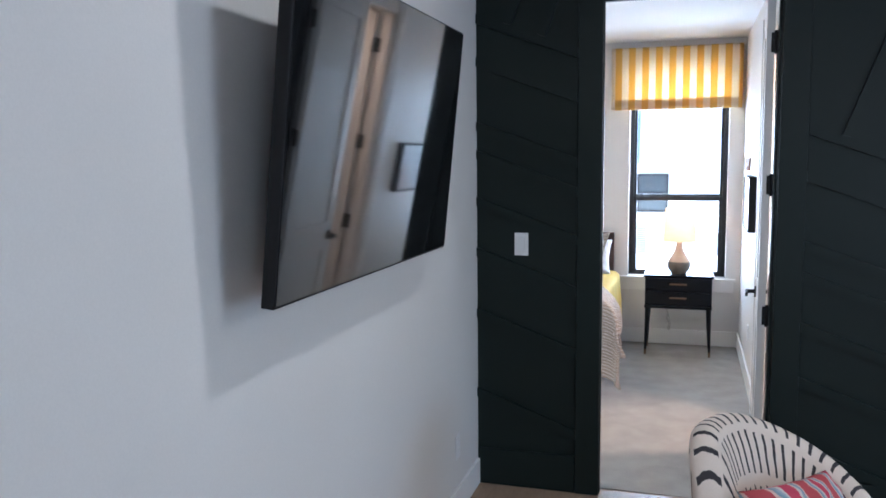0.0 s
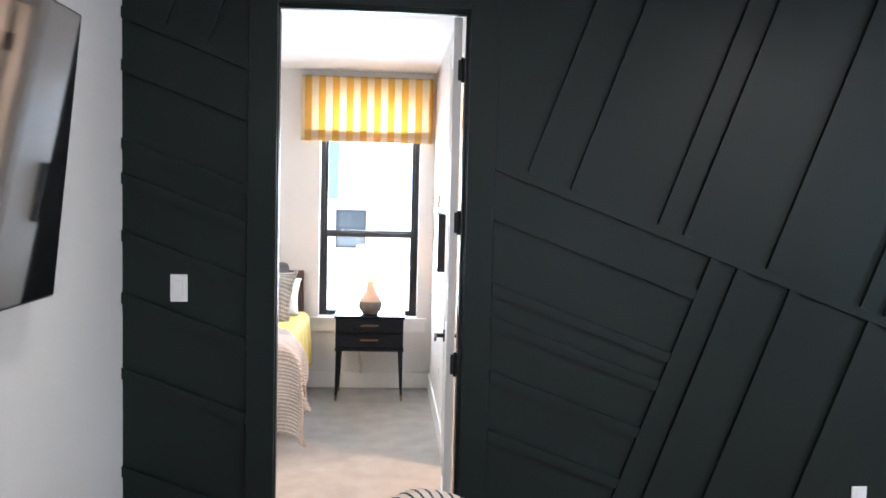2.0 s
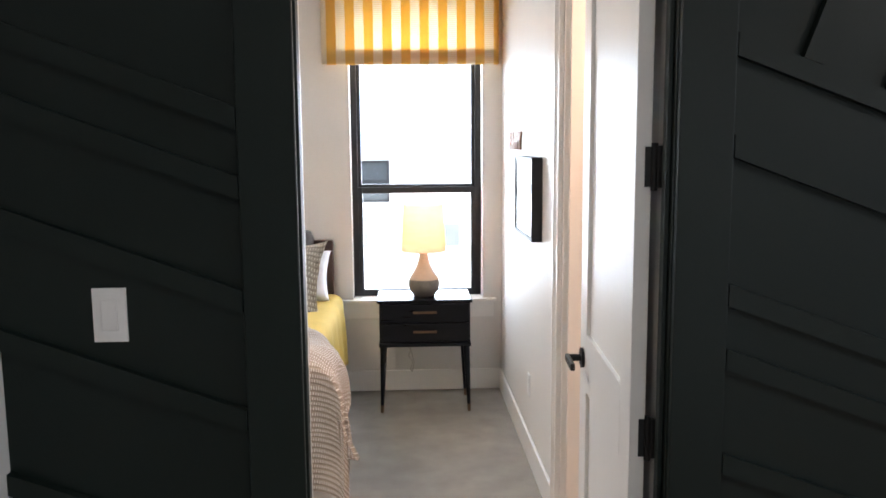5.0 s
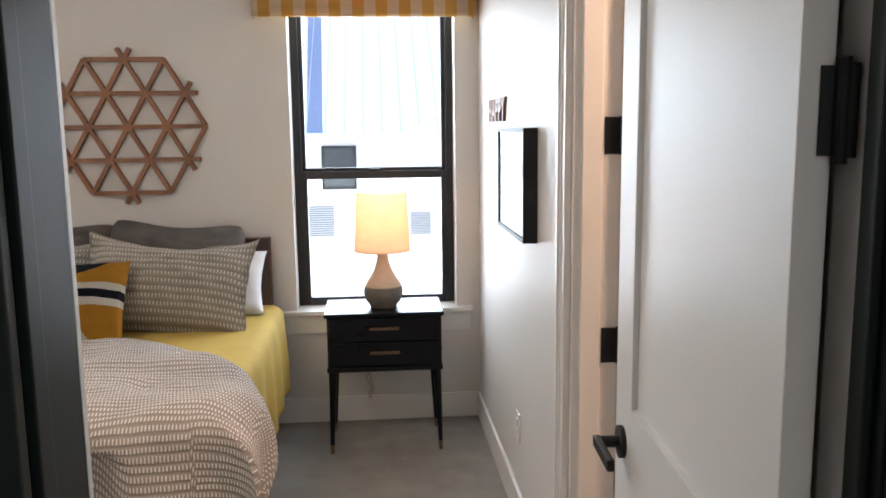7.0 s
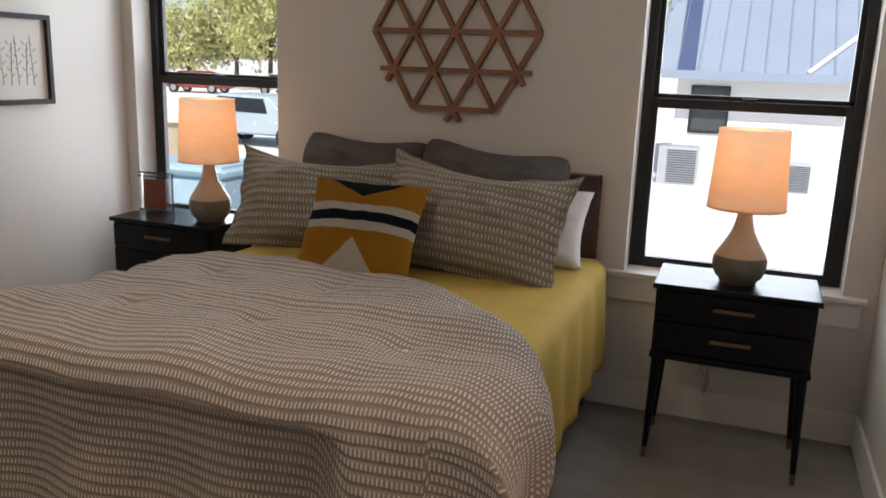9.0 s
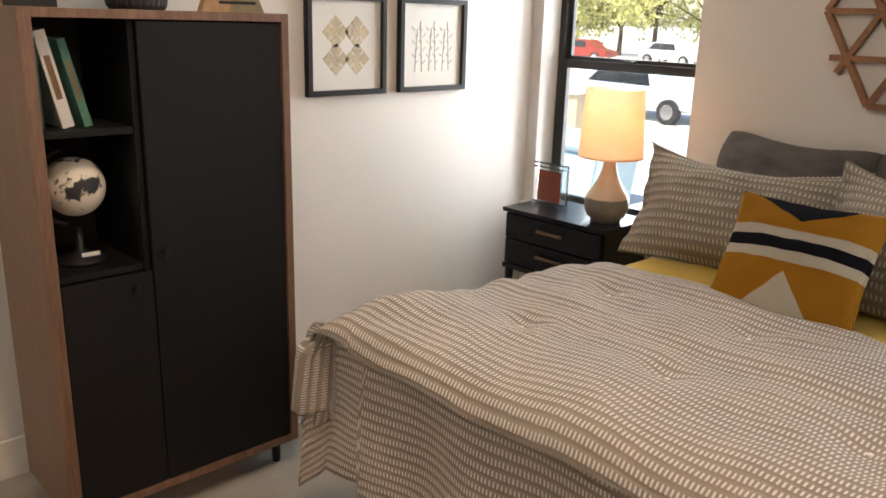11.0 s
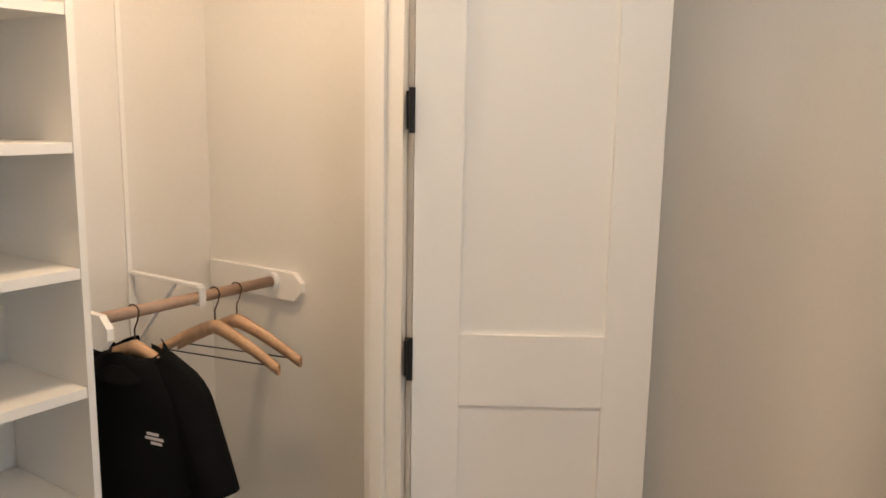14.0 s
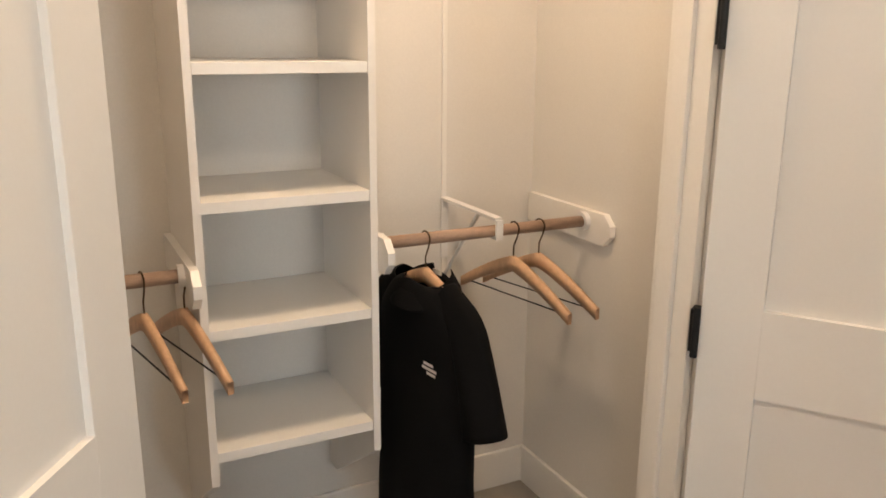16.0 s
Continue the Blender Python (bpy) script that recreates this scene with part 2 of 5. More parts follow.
# window wall
WZ0, WZ1 = 0.585, 2.42
WA, WB = (-0.862, -0.023), (-3.385, -2.546)
structure("wall_window", boxes((XL - 0.12, WB[0], YW, YW + 0.19, 0, HC), (WB[1], WA[0], YW, YW + 0.19, 0, HC), (WA[1], XR + 0.12, YW, YW + 0.19, 0, HC),
                               (WA[0], WA[1], YW, YW + 0.19, 0, WZ0), (WB[0], WB[1], YW, YW + 0.19, 0, WZ0), (WA[0], WA[1], YW, YW + 0.19, WZ1, HC), (WB[0], WB[1], YW, YW + 0.19, WZ1, HC)), WALL, "off-white bedroom wall with two tall windows", "wall")
# closet
CX0, CX1, CY = -3.18, -1.485, 3.02
O0, O1 = -2.902, -1.826
structure("wall_closet_front", boxes((XL, O0 - 0.02, YC - 0.11, YC, 0, HC), (O1 + 0.02, -1.486, YC - 0.11, YC, 0, HC), (O0 - 0.02, O1 + 0.02, YC - 0.11, YC, DH + 0.02, HC), (-1.485, -1.365, YA + 0.001, 4.346, 0, HC)), WALL, "off-white wall round the closet doors", "wall")
structure("wall_closet_back", boxes((CX0 - 0.1, CX1 + 0.001, CY - 0.1, CY, 0, HC)), WALL, "white back wall of the closet", "wall")
structure("wall_closet_side", boxes((CX0 - 0.1, CX0, CY, YC - 0.11, 0, HC)), WALL, "white side wall of the closet", "wall")


def skirting(name, rows, material=TRIM, label="white painted baseboard"):
    structure(name, boxes(*rows, bevel=0.004), material, label, "baseboard")


BH = 0.135
skirting("baseboard", [(WA[0] - 3, XR - 0.002, YW - 0.015, YW - 0.001, 0, BH)])
skirting("baseboard", [(XR - 0.015, XR - 0.001, D2B + 0.09, YW - 0.017, 0, BH)])
skirting("baseboard", [(XL + 0.001, XL + 0.015, YC + 0.02, YW - 0.017, 0, BH)])
skirting("baseboard", [(XT + 0.001, XT + 0.015, -2.5, YA - 0.016, 0, BH)])
skirting("baseboard", [(CX0 + 0.001, CX0 + 0.015, CY + 0.016, YC - 0.112, 0, BH)])
skirting("baseboard", [(CX0 + 0.001, CX1 - 0.001, CY + 0.001, CY + 0.015, 0, BH)])
skirting("baseboard", [(XL + 0.016, O0 - 0.11, YC + 0.001, YC + 0.015, 0, BH)])
skirting("baseboard_dark", [(0.165, 2.12, YA - 0.016, YA - 0.001, 0, 0.19)], GREEN, "dark green painted baseboard of the accent wall")
skirting("baseboard_dark", [(XT + 0.002, -0.862, YA - 0.016, YA - 0.001, 0, 0.19)], GREEN, "dark green painted baseboard of the accent wall")

# casings and jambs of the bedroom door
trim = structure("trim_door_casing", boxes((-0.859, -0.742, YA - 0.02, YA - 0.001, 0, DH + 0.12), (0.045, 0.162, YA - 0.02, YA - 0.001, 0, DH + 0.12), (-0.741, 0.044, YA - 0.02, YA - 0.001, DH + 0.005, DH + 0.12), bevel=0.003), GREEN, "dark green flat door casing", "trim")
structure("trim_door_jamb", boxes((DX0 - 0.02, DX0, YA - 0.004, YL - 0.011, 0, DH), (DX1, DX1 + 0.02, YA - 0.004, YB - 0.044, 0, DH), (DX0, DX1 + 0.02, YA - 0.004, YB - 0.03, DH, DH + 0.02),
                                   (DX0, DX0 + 0.012, YA + 0.012, YB - 0.042, 0, DH), (DX1 - 0.012, DX1 - 0.0005, YA + 0.012, YB - 0.046, 0, DH), (DX0 + 0.012, DX1 - 0.012, YA + 0.012, YB - 0.042, DH - 0.012, DH), bevel=0.002), GREEN, "dark green door jamb with a stop", "trim")
structure("trim_door_jamb_white", boxes((DX0 - 0.02, DX0, YL - 0.010, YL, 0, DH), (DX1, DX1 + 0.02, YB - 0.043, YB + 0.02, 0, DH), (DX0, DX1 + 0.02, YB - 0.029, YB + 0.02, DH, DH + 0.02)), TRIM, "white inner edge of the door jamb", "trim")
structure("trim_accent_end", boxes((2.13, 2.24, YA - 0.02, YA - 0.001, 0, HC - 0.01), (2.222, 2.24, YA, YB, 0, 2.5), bevel=0.003), GREEN, "dark green flat trim ending the accent wall", "trim")
# casing and jamb of the side doorway
structure("trim_side_casing", boxes((XR - 0.016, XR - 0.001, D2B + 0.005, D2B + 0.085, 0, DH + 0.09), (XR - 0.026, XR - 0.001, D2B + 0.068, D2B + 0.09, 0, DH + 0.09), (XR - 0.021, XR - 0.001, D2B + 0.052, D2B + 0.066, 0, DH + 0.09), (XR - 0.021, XR - 0.001, D2B + 0.003, D2B + 0.018, 0, DH + 0.09), (XR - 0.018, XR - 0.001, D2A - 0.09, D2A - 0.005, 0, DH + 0.09), bevel=0.003), TRIM, "white moulded casing of the side doorway", "trim")
structure("trim_side_jamb", boxes((XR - 0.002, XR + 0.127, D2B - 0.018, D2B - 0.001, 0, DH), (XR + 0.02, XR + 0.075, D2B - 0.03, D2B - 0.018, 0, DH), (XR - 0.002, XR + 0.127, D2A + 0.001, D2A + 0.018, 0, DH), bevel=0.002), TRIM, "white jamb of the side doorway", "trim")
# casing and jamb of the closet
structure("trim_closet_casing", boxes((O0 - 0.10, O0 - 0.022, YC + 0.001, YC + 0.018, 0, DH + 0.1), (O1 + 0.022, O1 + 0.10, YC + 0.001, YC + 0.018, 0, DH + 0.1), (O0 - 0.022, O1 + 0.022, YC + 0.001, YC + 0.018, DH + 0.022, DH + 0.1), bevel=0.003), TRIM, "white casing of the closet doors", "trim")
structure("trim_closet_jamb", boxes((O0 - 0.02, O0, YC - 0.115, YC + 0.003, 0, DH), (O0, O0 + 0.012, YC - 0.09, YC - 0.045, 0, DH), (O1, O1 + 0.02, YC - 0.115, YC + 0.003, 0, DH), (O0, O1, YC - 0.115, YC + 0.003, DH, DH + 0.02), bevel=0.002), TRIM, "white closet jamb with a stop", "trim")


# ---- doors ----
def leaf(name, label, width, height, m, material=DOORW, handle=None, hinge_z=(), group="", hinge_side=1, jamb=False, lap=0.0):
    """A two-panel shaker leaf; it runs along +x from its hinge, its thickness centred on y=0."""
    door = thing(name, label, "door", group)
    t = 0.0175
    s, top, lock, bot = 0.115, 0.125, 0.178, 0.22
    zl = 0.850
    bm = bmesh.new()
    box(bm, 0, s, -t, t, 0.012, height, 0.002)
    box(bm, width - s, width, -t, t, 0.012, height, 0.002)
    box(bm, s, width - s, -t, t, 0.012, bot, 0.0)
    box(bm, s, width - s, -t, t, zl, zl + lock, 0.0)
    box(bm, s, width - s, -t, t, height - top, height, 0.0)
    part("leaf", bm, material, door)
    part("panel", boxes((s - 0.005, width - s + 0.005, -0.006, 0.006, bot - 0.005, zl + 0.005)), material, door)
    part("panel", boxes((s - 0.005, width - s + 0.005, -0.006, 0.006, zl + lock - 0.005, height - top + 0.005)), material, door)
    for z in hinge_z:
        bm = bmesh.new()
        box(bm, -0.004 - lap, -0.001, -t - 0.022 if jamb else -t + 0.002, t - 0.020 if jamb else t, z - 0.044, z + 0.044)
        rod(bm, (-0.006, hinge_side * (t + 0.005), z - 0.052), (-0.006, hinge_side * (t + 0.005), z + 0.052), 0.0075)
        if not jamb and not lap:
            box(bm, 0.0, 0.03, hinge_side * t, hinge_side * (t + 0.003), z - 0.044, z + 0.044)
        if jamb:
            rod(bm, (-0.004, -t - 0.014, z - 0.046), (-0.004, -t - 0.014, z + 0.046), 0.008)
        part("hinge", bm, BLACKM, door, "black butt hinge")
    if handle:
        zx = handle
        for side in (-1, 1):
            bm = bmesh.new()
            rod(bm, (width - 0.06, side * t, zx), (width - 0.06, side * (t + 0.009), zx), 0.031, seg=28)
            rod(bm, (width - 0.06, side * (t + 0.008), zx), (width - 0.06, side * (t + 0.05), zx), 0.011, seg=16)
            box(bm, width - 0.175, width - 0.048, side * (t + 0.042), side * (t + 0.056), zx - 0.011, zx + 0.011, 0.004)
            part("handle", bm, BLACKM, door, "black lever handle")
    door.matrix_world = m
    return door


HINGES = (0.25, 0.937, 1.553, 2.20)
leaf("door_1", "open white two-panel bedroom door with black lever", 0.725, DH - 0.01, pose(0.0, 4.252, 0, 0, 0, 86.4), handle=0.945, hinge_z=HINGES, hinge_side=-1, jamb=True)
leaf("door_2", "white two-panel door opened into the side room", 0.72, DH - 0.01, pose(XR + 0.135, D2B - 0.03, 0, 0, 0, 0), handle=0.90)
leaf("closet_door", "white two-panel closet door standing open", 0.578, DH - 0.01, pose(-2.902, YC + 0.038, 0, 0, 0, 123.5), hinge_z=(0.26, 0.965, 1.56, 2.2), group="closet double doors", hinge_side=-1, lap=0.016)
leaf("closet_door", "white two-panel closet door standing open", 0.56, DH - 0.01, pose(O1 - 0.004, YC + 0.022, 0, 0, 0, 58), group="closet double doors", hinge_side=-1, lap=0.016)


# windows
def window(name, x0, x1):
    w = tagged(new(name), "tall black-framed sash window, half covered by a blind", "window", kind="structure")
    y0, y1, zm = 7.79, 7.845, 1.312
    f = 0.038
    part("window_frame", boxes((x0, x0 + f, y0, y1, WZ0, WZ1), (x1 - f, x1, y0, y1, WZ0, WZ1), (x0 + f, x1 - f, y0, y1, WZ0, WZ0 + 0.03), (x0 + f, x1 - f, y0, y1, WZ1 - f, WZ1), bevel=0.003), FRAMEB, w)
    part("upper_sash", boxes((x0 + f, x0 + f + 0.022, y0 + 0.026, y1 - 0.004, zm, WZ1 - f), (x1 - f - 0.022, x1 - f, y0 + 0.026, y1 - 0.004, zm, WZ1 - f), (x0 + f, x1 - f, y0 + 0.026, y1 - 0.004, zm - 0.005, zm + 0.03), bevel=0.002), FRAMEB, w)
    part("lower_sash", boxes((x0 + f, x0 + f + 0.028, y0 - 0.006, y0 + 0.024, WZ0 + 0.03, zm + 0.012), (x1 - f - 0.028, x1 - f, y0 - 0.006, y0 + 0.024, WZ0 + 0.03, zm + 0.012), (x0 + f + 0.028, x1 - f - 0.028, y0 - 0.006, y0 + 0.024, zm - 0.028, zm + 0.012), (x0 + f + 0.028, x1 - f - 0.028, y0 - 0.006, y0 + 0.024, WZ0 + 0.03, WZ0 + 0.065), bevel=0.002), FRAMEB, w)
    for a, b, y in ((zm + 0.02, WZ1 - f, y0 + 0.035), (WZ0 + 0.06, zm - 0.02, y0 + 0.008)):
        g = part("pane", boxes((x0 + f + 0.015, x1 - f - 0.015, y, y + 0.004, a, b)), GLASS, w)
        g.visible_shadow = False
    part("sash_lock", boxes(((x0 + x1) / 2 - 0.03, (x0 + x1) / 2 + 0.03, y0 - 0.004, y0 + 0.026, zm + 0.012, zm + 0.024), bevel=0.003), FRAMEB, w)
    part("window_sill", boxes((x0 - 0.085, min(x1 + 0.085, XR - 0.004), YW - 0.035, y0, WZ0 - 0.001, WZ0 + 0.022), bevel=0.004), TRIM, w, "white painted stool")
    part("apron", boxes((x0 - 0.07, min(x1 + 0.07, XR - 0.006), YW - 0.018, YW - 0.001, WZ0 - 0.10, WZ0 - 0.002), bevel=0.002), TRIM, w, "white painted apron board")
    return w


def glass(name="window_glass", rough=0.02):
    m = bpy.data.materials.new(name)
    m.use_nodes = True
    n, l = m.node_tree.nodes, m.node_tree.links
    for x in list(n):
        n.remove(x)
    out, mix, tr, gl, fr = n.new("ShaderNodeOutputMaterial"), n.new("ShaderNodeMixShader"), n.new("ShaderNodeBsdfTransparent"), n.new("ShaderNodeBsdfGlossy"), n.new("ShaderNodeFresnel")
    gl.inputs["Roughness"].default_value = rough
    fr.inputs["IOR"].default_value = 1.3
    l.new(fr.outputs[0], mix.inputs[0])
    l.new(tr.outputs[0], mix.inputs[1])
    l.new(gl.outputs[0], mix.inputs[2])
    l.new(mix.outputs[0], out.inputs[0])
    return m


GLASS = glass()
window("window_1", *WA)
window("window_2", *WB)


# ---- accent wall battens: two families of strips at right angles, tilted 20 degrees ----
TS, TC, BW = math.sin(radians(20.3)), math.cos(radians(20.3)), 0.043


def clip_poly(poly, inside, cut):
    out = []
    for i, p in enumerate(poly):
        q = poly[(i + 1) % len(poly)]
        if inside(p):
            out.append(p)
        if inside(p) != inside(q):
            out.append(cut(p, q))
    return out


def clip_rect(poly, x0, x1, z0, z1):
    for axis, limit, sign in ((0, x0, 1), (0, x1, -1), (1, z0, 1), (1, z1, -1)):
        def inside(p):
            return sign * (p[axis] - limit) >= -1e-9

        def cut(p, q):
            k = (limit - p[axis]) / (q[axis] - p[axis])
            return (p[0] + k * (q[0] - p[0]), p[1] + k * (q[1] - p[1]))
        poly = clip_poly(poly, inside, cut)
        if len(poly) < 3:
            return []
    return poly


def batten(u0, u1, v0, v1, rect, depth):
    poly = [(u * TC + v * TS, -u * TS + v * TC) for u, v in ((u0, v0), (u1, v0), (u1, v1), (u0, v1))]
    poly = clip_rect(poly, *rect)
    if poly:
        part("batten", prism(poly, "y", YA - depth, YA - 0.0005), GREEN, bpy.data.objects["wall_accent"])


RIGHT, LEFT = (0.164, 2.128, 0.192, HC), (XT + 0.001, -0.861, 0.192, HC)
SPINE = 1.728
ROWS_V = (1.533, 1.238, 1.106, 0.886, 0.646, 0.352)
for v in (SPINE, *ROWS_V, -0.037):
    batten(-3, 3, v, v + BW, LEFT, 0.020)
batten(-3, 3, SPINE, SPINE + BW, RIGHT, 0.020)
for v in ROWS_V:
    batten(-3, 0.538, v, v + BW, RIGHT, 0.020)
for u in (0.540, 0.667, 0.921, 1.303, 1.826):
    batten(u, u + BW, -3, SPINE - 0.001, RIGHT, 0.020)
for u in (-0.334, -0.138, 0.269, 0.390, 0.788, 1.246, 1.363):
    batten(u, u + BW, SPINE + BW + 0.001, 4, RIGHT, 0.020)
for u in (-1.965, -1.785):
    batten(u, u + BW, SPINE + BW + 0.001, 4, LEFT, 0.020)


# ---- switches, outlets ----
def plate(name, label, m, rocker=True):
    """A cover plate in the local xz plane that faces -y."""
    t = thing(name, label, "switch" if rocker else "outlet")
    part("plate", boxes((-0.035, 0.035, -0.006, -0.0005, -0.057, 0.057), bevel=0.002), PLASTIC, t)
    if rocker:
        part("rocker", boxes((-0.0165, 0.0165, -0.010, -0.005, -0.033, 0.033), bevel=0.002), PLASTIC, t)
    else:
        for z in (-0.02, 0.02):
            part("socket", boxes((-0.016, 0.016, -0.0085, -0.005, z - 0.014, z + 0.014), bevel=0.003), PLASTIC, t)
    t.matrix_world = m
    return t


plate("light_switch", "white rocker light switch on the dark accent wall", pose(-1.136, YA - 0.0005, 1.26))
plate("wall_outlet", "white power outlet on the dark accent wall", pose(1.836, YA - 0.0005, 0.367), False)
plate("wall_outlet", "white power outlet low on the bedroom wall", pose(XR - 0.0005, 6.468, 0.385, 0, 0, -90), False)
plate("wall_outlet", "white power outlet under the television", pose(XT + 0.0005, 3.78, 0.33, 0, 0, 90), False)
h = thing("hinge_plate", "black hinge plates on the side door jamb", "hinge")
for z in (0.25, 0.935, 1.517, 2.2):
    part("leaf", boxes((XR + 0.082, XR + 0.124, D2B - 0.022, D2B - 0.018, z - 0.05, z + 0.05), bevel=0.0015), BLACKM, h)
    k = bmesh.new()
    rod(k, (XR + 0.131, D2B - 0.022, z - 0.052), (XR + 0.131, D2B - 0.022, z + 0.052), 0.008)
    part("knuckle", k, BLACKM, h)

# ---- television on its bracket ----
tv = thing("television", "large wall-mounted television with a glossy black screen", "television", at=(XT, 2.45, 1.70))
part("wall_plate", boxes((0.001, 0.014, -0.28, 0.28, -0.16, 0.16), bevel=0.002), BLACKM, tv)
for dy in (-0.2, 0.2):
    part("bracket", boxes((0.012, 0.10, dy - 0.02, dy + 0.02, -0.14, 0.18), bevel=0.003), BLACKM, tv)
k = bmesh.new()
box(k, -0.012, 0.022, -0.645, 0.685, -0.40, 0.40, 0.004)
box(k, -0.07, -0.012, -0.46, 0.46, -0.34, 0.10, 0.012)
body = part("housing", k, TVBLACK, tv)
scr = part("screen", boxes((0.0222, 0.0245, -0.639, 0.679, -0.392, 0.394)), SCREEN, tv, "glossy black glass panel")
for o in (body, scr):
    o.matrix_basis = pose(0.152, 0.028, 0.055, 0, 6.0, 0)

# ---- tub chair with brush-stroke fabric ----
def stroke_fabric():
    m = mat("brush_stroke_fabric", (0.66, 0.56, 0.47), 0.9, vary=0.05, scale=10, grain=300, bump=0.3, spec=0.2)
    n, l = m.node_tree.nodes, m.node_tree.links
    uv = n.new("ShaderNodeUVMap")
    br = n.new("ShaderNodeTexBrick")
    br.offset = 0.5
    br.inputs["Scale"].default_value = 1.0
    br.inputs["Brick Width"].default_value, br.inputs["Row Height"].default_value = 0.052, 0.155
    br.inputs["Mortar Size"].default_value, br.inputs["Mortar Smooth"].default_value = 0.0195, 0.10
    wob = n.new("ShaderNodeTexNoise")
    wob.inputs["Scale"].default_value = 18
    mixv = n.new("ShaderNodeVectorMath")
    mixv.operation = "MULTIPLY_ADD"
    l.new(wob.outputs["Color"], mixv.inputs[0])
    l.new(uv.outputs[0], wob.inputs["Vector"])
    mixv.inputs[1].default_value = (0.014, 0.03, 0)
    l.new(uv.outputs[0], mixv.inputs[2])
    l.new(mixv.outputs[0], br.inputs["Vector"])
    mix = n.new("ShaderNodeMix")
    mix.data_type = "RGBA"
    ramp = [x for x in n if x.type == "VALTORGB"][0]
    mix.inputs[6].default_value = (0.045, 0.040, 0.042, 1)
    l.new(br.outputs["Fac"], mix.inputs[0])
    l.new(ramp.outputs[0], mix.inputs[7])
    l.new(mix.outputs[2], n["Principled BSDF"].inputs["Base Color"])
    return m


def swirl_fabric():
    m = mat("swirl_print_fabric", (0.5, 0.4, 0.35), 0.9, vary=0.05, scale=10, grain=300, bump=0.3, spec=0.2)
    n, l = m.node_tree.nodes, m.node_tree.links
    tc = n.new("ShaderNodeTexCoord")
    w = n.new("ShaderNodeTexWave")
    w.inputs["Scale"].default_value, w.inputs["Distortion"].default_value, w.inputs["Detail"].default_value = 2.2, 9.0, 1.0
    l.new(tc.outputs["Object"], w.inputs["Vector"])
    r = n.new("ShaderNodeValToRGB")
    r.color_ramp.interpolation = "CONSTANT"
    els = r.color_ramp.elements
    els[0].position, els[0].color = 0.0, (0.40, 0.07, 0.08, 1)
    els[1].position, els[1].color = 0.3, (0.60, 0.42, 0.36, 1)
    for p, c in ((0.45, (0.20, 0.28, 0.33, 1)), (0.6, (0.30, 0.34, 0.40, 1)), (0.75, (0.55, 0.50, 0.45, 1)), (0.88, (0.45, 0.06, 0.10, 1))):
        e = els.new(p)
        e.color = c
    l.new(w.outputs["Fac"], r.inputs[0])
    l.new(r.outputs[0], n["Principled BSDF"].inputs["Base Color"])
    return m


def sheet(name, fn, nu, nv, thick, material, parent=None, label="", uv=None, smooth=True, closed=False):
    """A cloth or shell from a function of (u, v) in 0..1, given thickness by offsetting along normals."""
    bm = bmesh.new()
    grid = [[bm.verts.new(fn(i / nu, j / nv)) for j in range(nv + 1)] for i in range(nu + (0 if closed else 1))]
    layer = bm.loops.layers.uv.new("UVMap")
    rows = len(grid)
    for i in range(nu):
        for j in range(nv):
            a = (i, j), (i + 1, j), (i + 1, j + 1), (i, j + 1)
            f = bm.faces.new([grid[p % rows][q] for p, q in a])
            if uv:
                for loop, (p, q) in zip(f.loops, a):
                    loop[layer].uv = uv(p / nu, q / nv)
    bmesh.ops.recalc_face_normals(bm, faces=bm.faces)
    if thick:
        bm.normal_update()
        low = {v: bm.verts.new(v.co - v.normal * thick) for v in list(bm.verts)}
        rim = [e for e in bm.edges if len(e.link_faces) == 1]
        for f in list(bm.faces):
            g = bm.faces.new([low[v] for v in reversed(f.verts)])
            for a, b in zip(g.loops, reversed(f.loops)):
                a[layer].uv = b[layer].uv
        for e in rim:
            a, b = e.verts
            g = bm.faces.new((a, b, low[b], low[a]))
            for loop in g.loops:
                top = loop.vert if loop.vert in low else (a if loop.vert is low[a] else b)
                loop[layer].uv = top.link_loops[0][layer].uv
    return part(name, bm, material, parent, label, smooth)


STROKE, SWIRL = stroke_fabric(), swirl_fabric()
chair = thing("tub_chair", "cream tub chair with black brush-stroke print beside the doorway", "chair", at=(0.0, 2.92, 0))


def shell(u, v):
    """Padded shell: up the outside, over a fat round rim, down the inside."""
    a = radians(-118 + 196 * u)
    arm = max(0.0, (0.66 - u) / 0.66)
    half = 0.052 * (1 - 0.3 * arm ** 4)
    top = 0.80 - 0.36 * arm ** 1.5 - 0.33 * max(0.0, (u - 0.80) / 0.20) ** 2.2
    mid, z0 = 0.30, 0.27
    rise = top - half - z0
    if v < 0.4:
        w, z = half, z0 + rise * v / 0.4
    elif v < 0.6:
        b = math.pi * (v - 0.4) / 0.2
        w, z = half * math.cos(b), top - half + half * math.sin(b)
    else:
        q = (v - 0.6) / 0.4
        w, z = -half - 0.13 * q ** 0.8, z0 + rise * (1 - q)
    r = (mid + w) * (0.90 + 0.20 * (z - z0))
    return (-r * math.sin(a), r * math.cos(a), z)


def shell_uv(u, v):
    return (u * 1.25, v * 1.05)


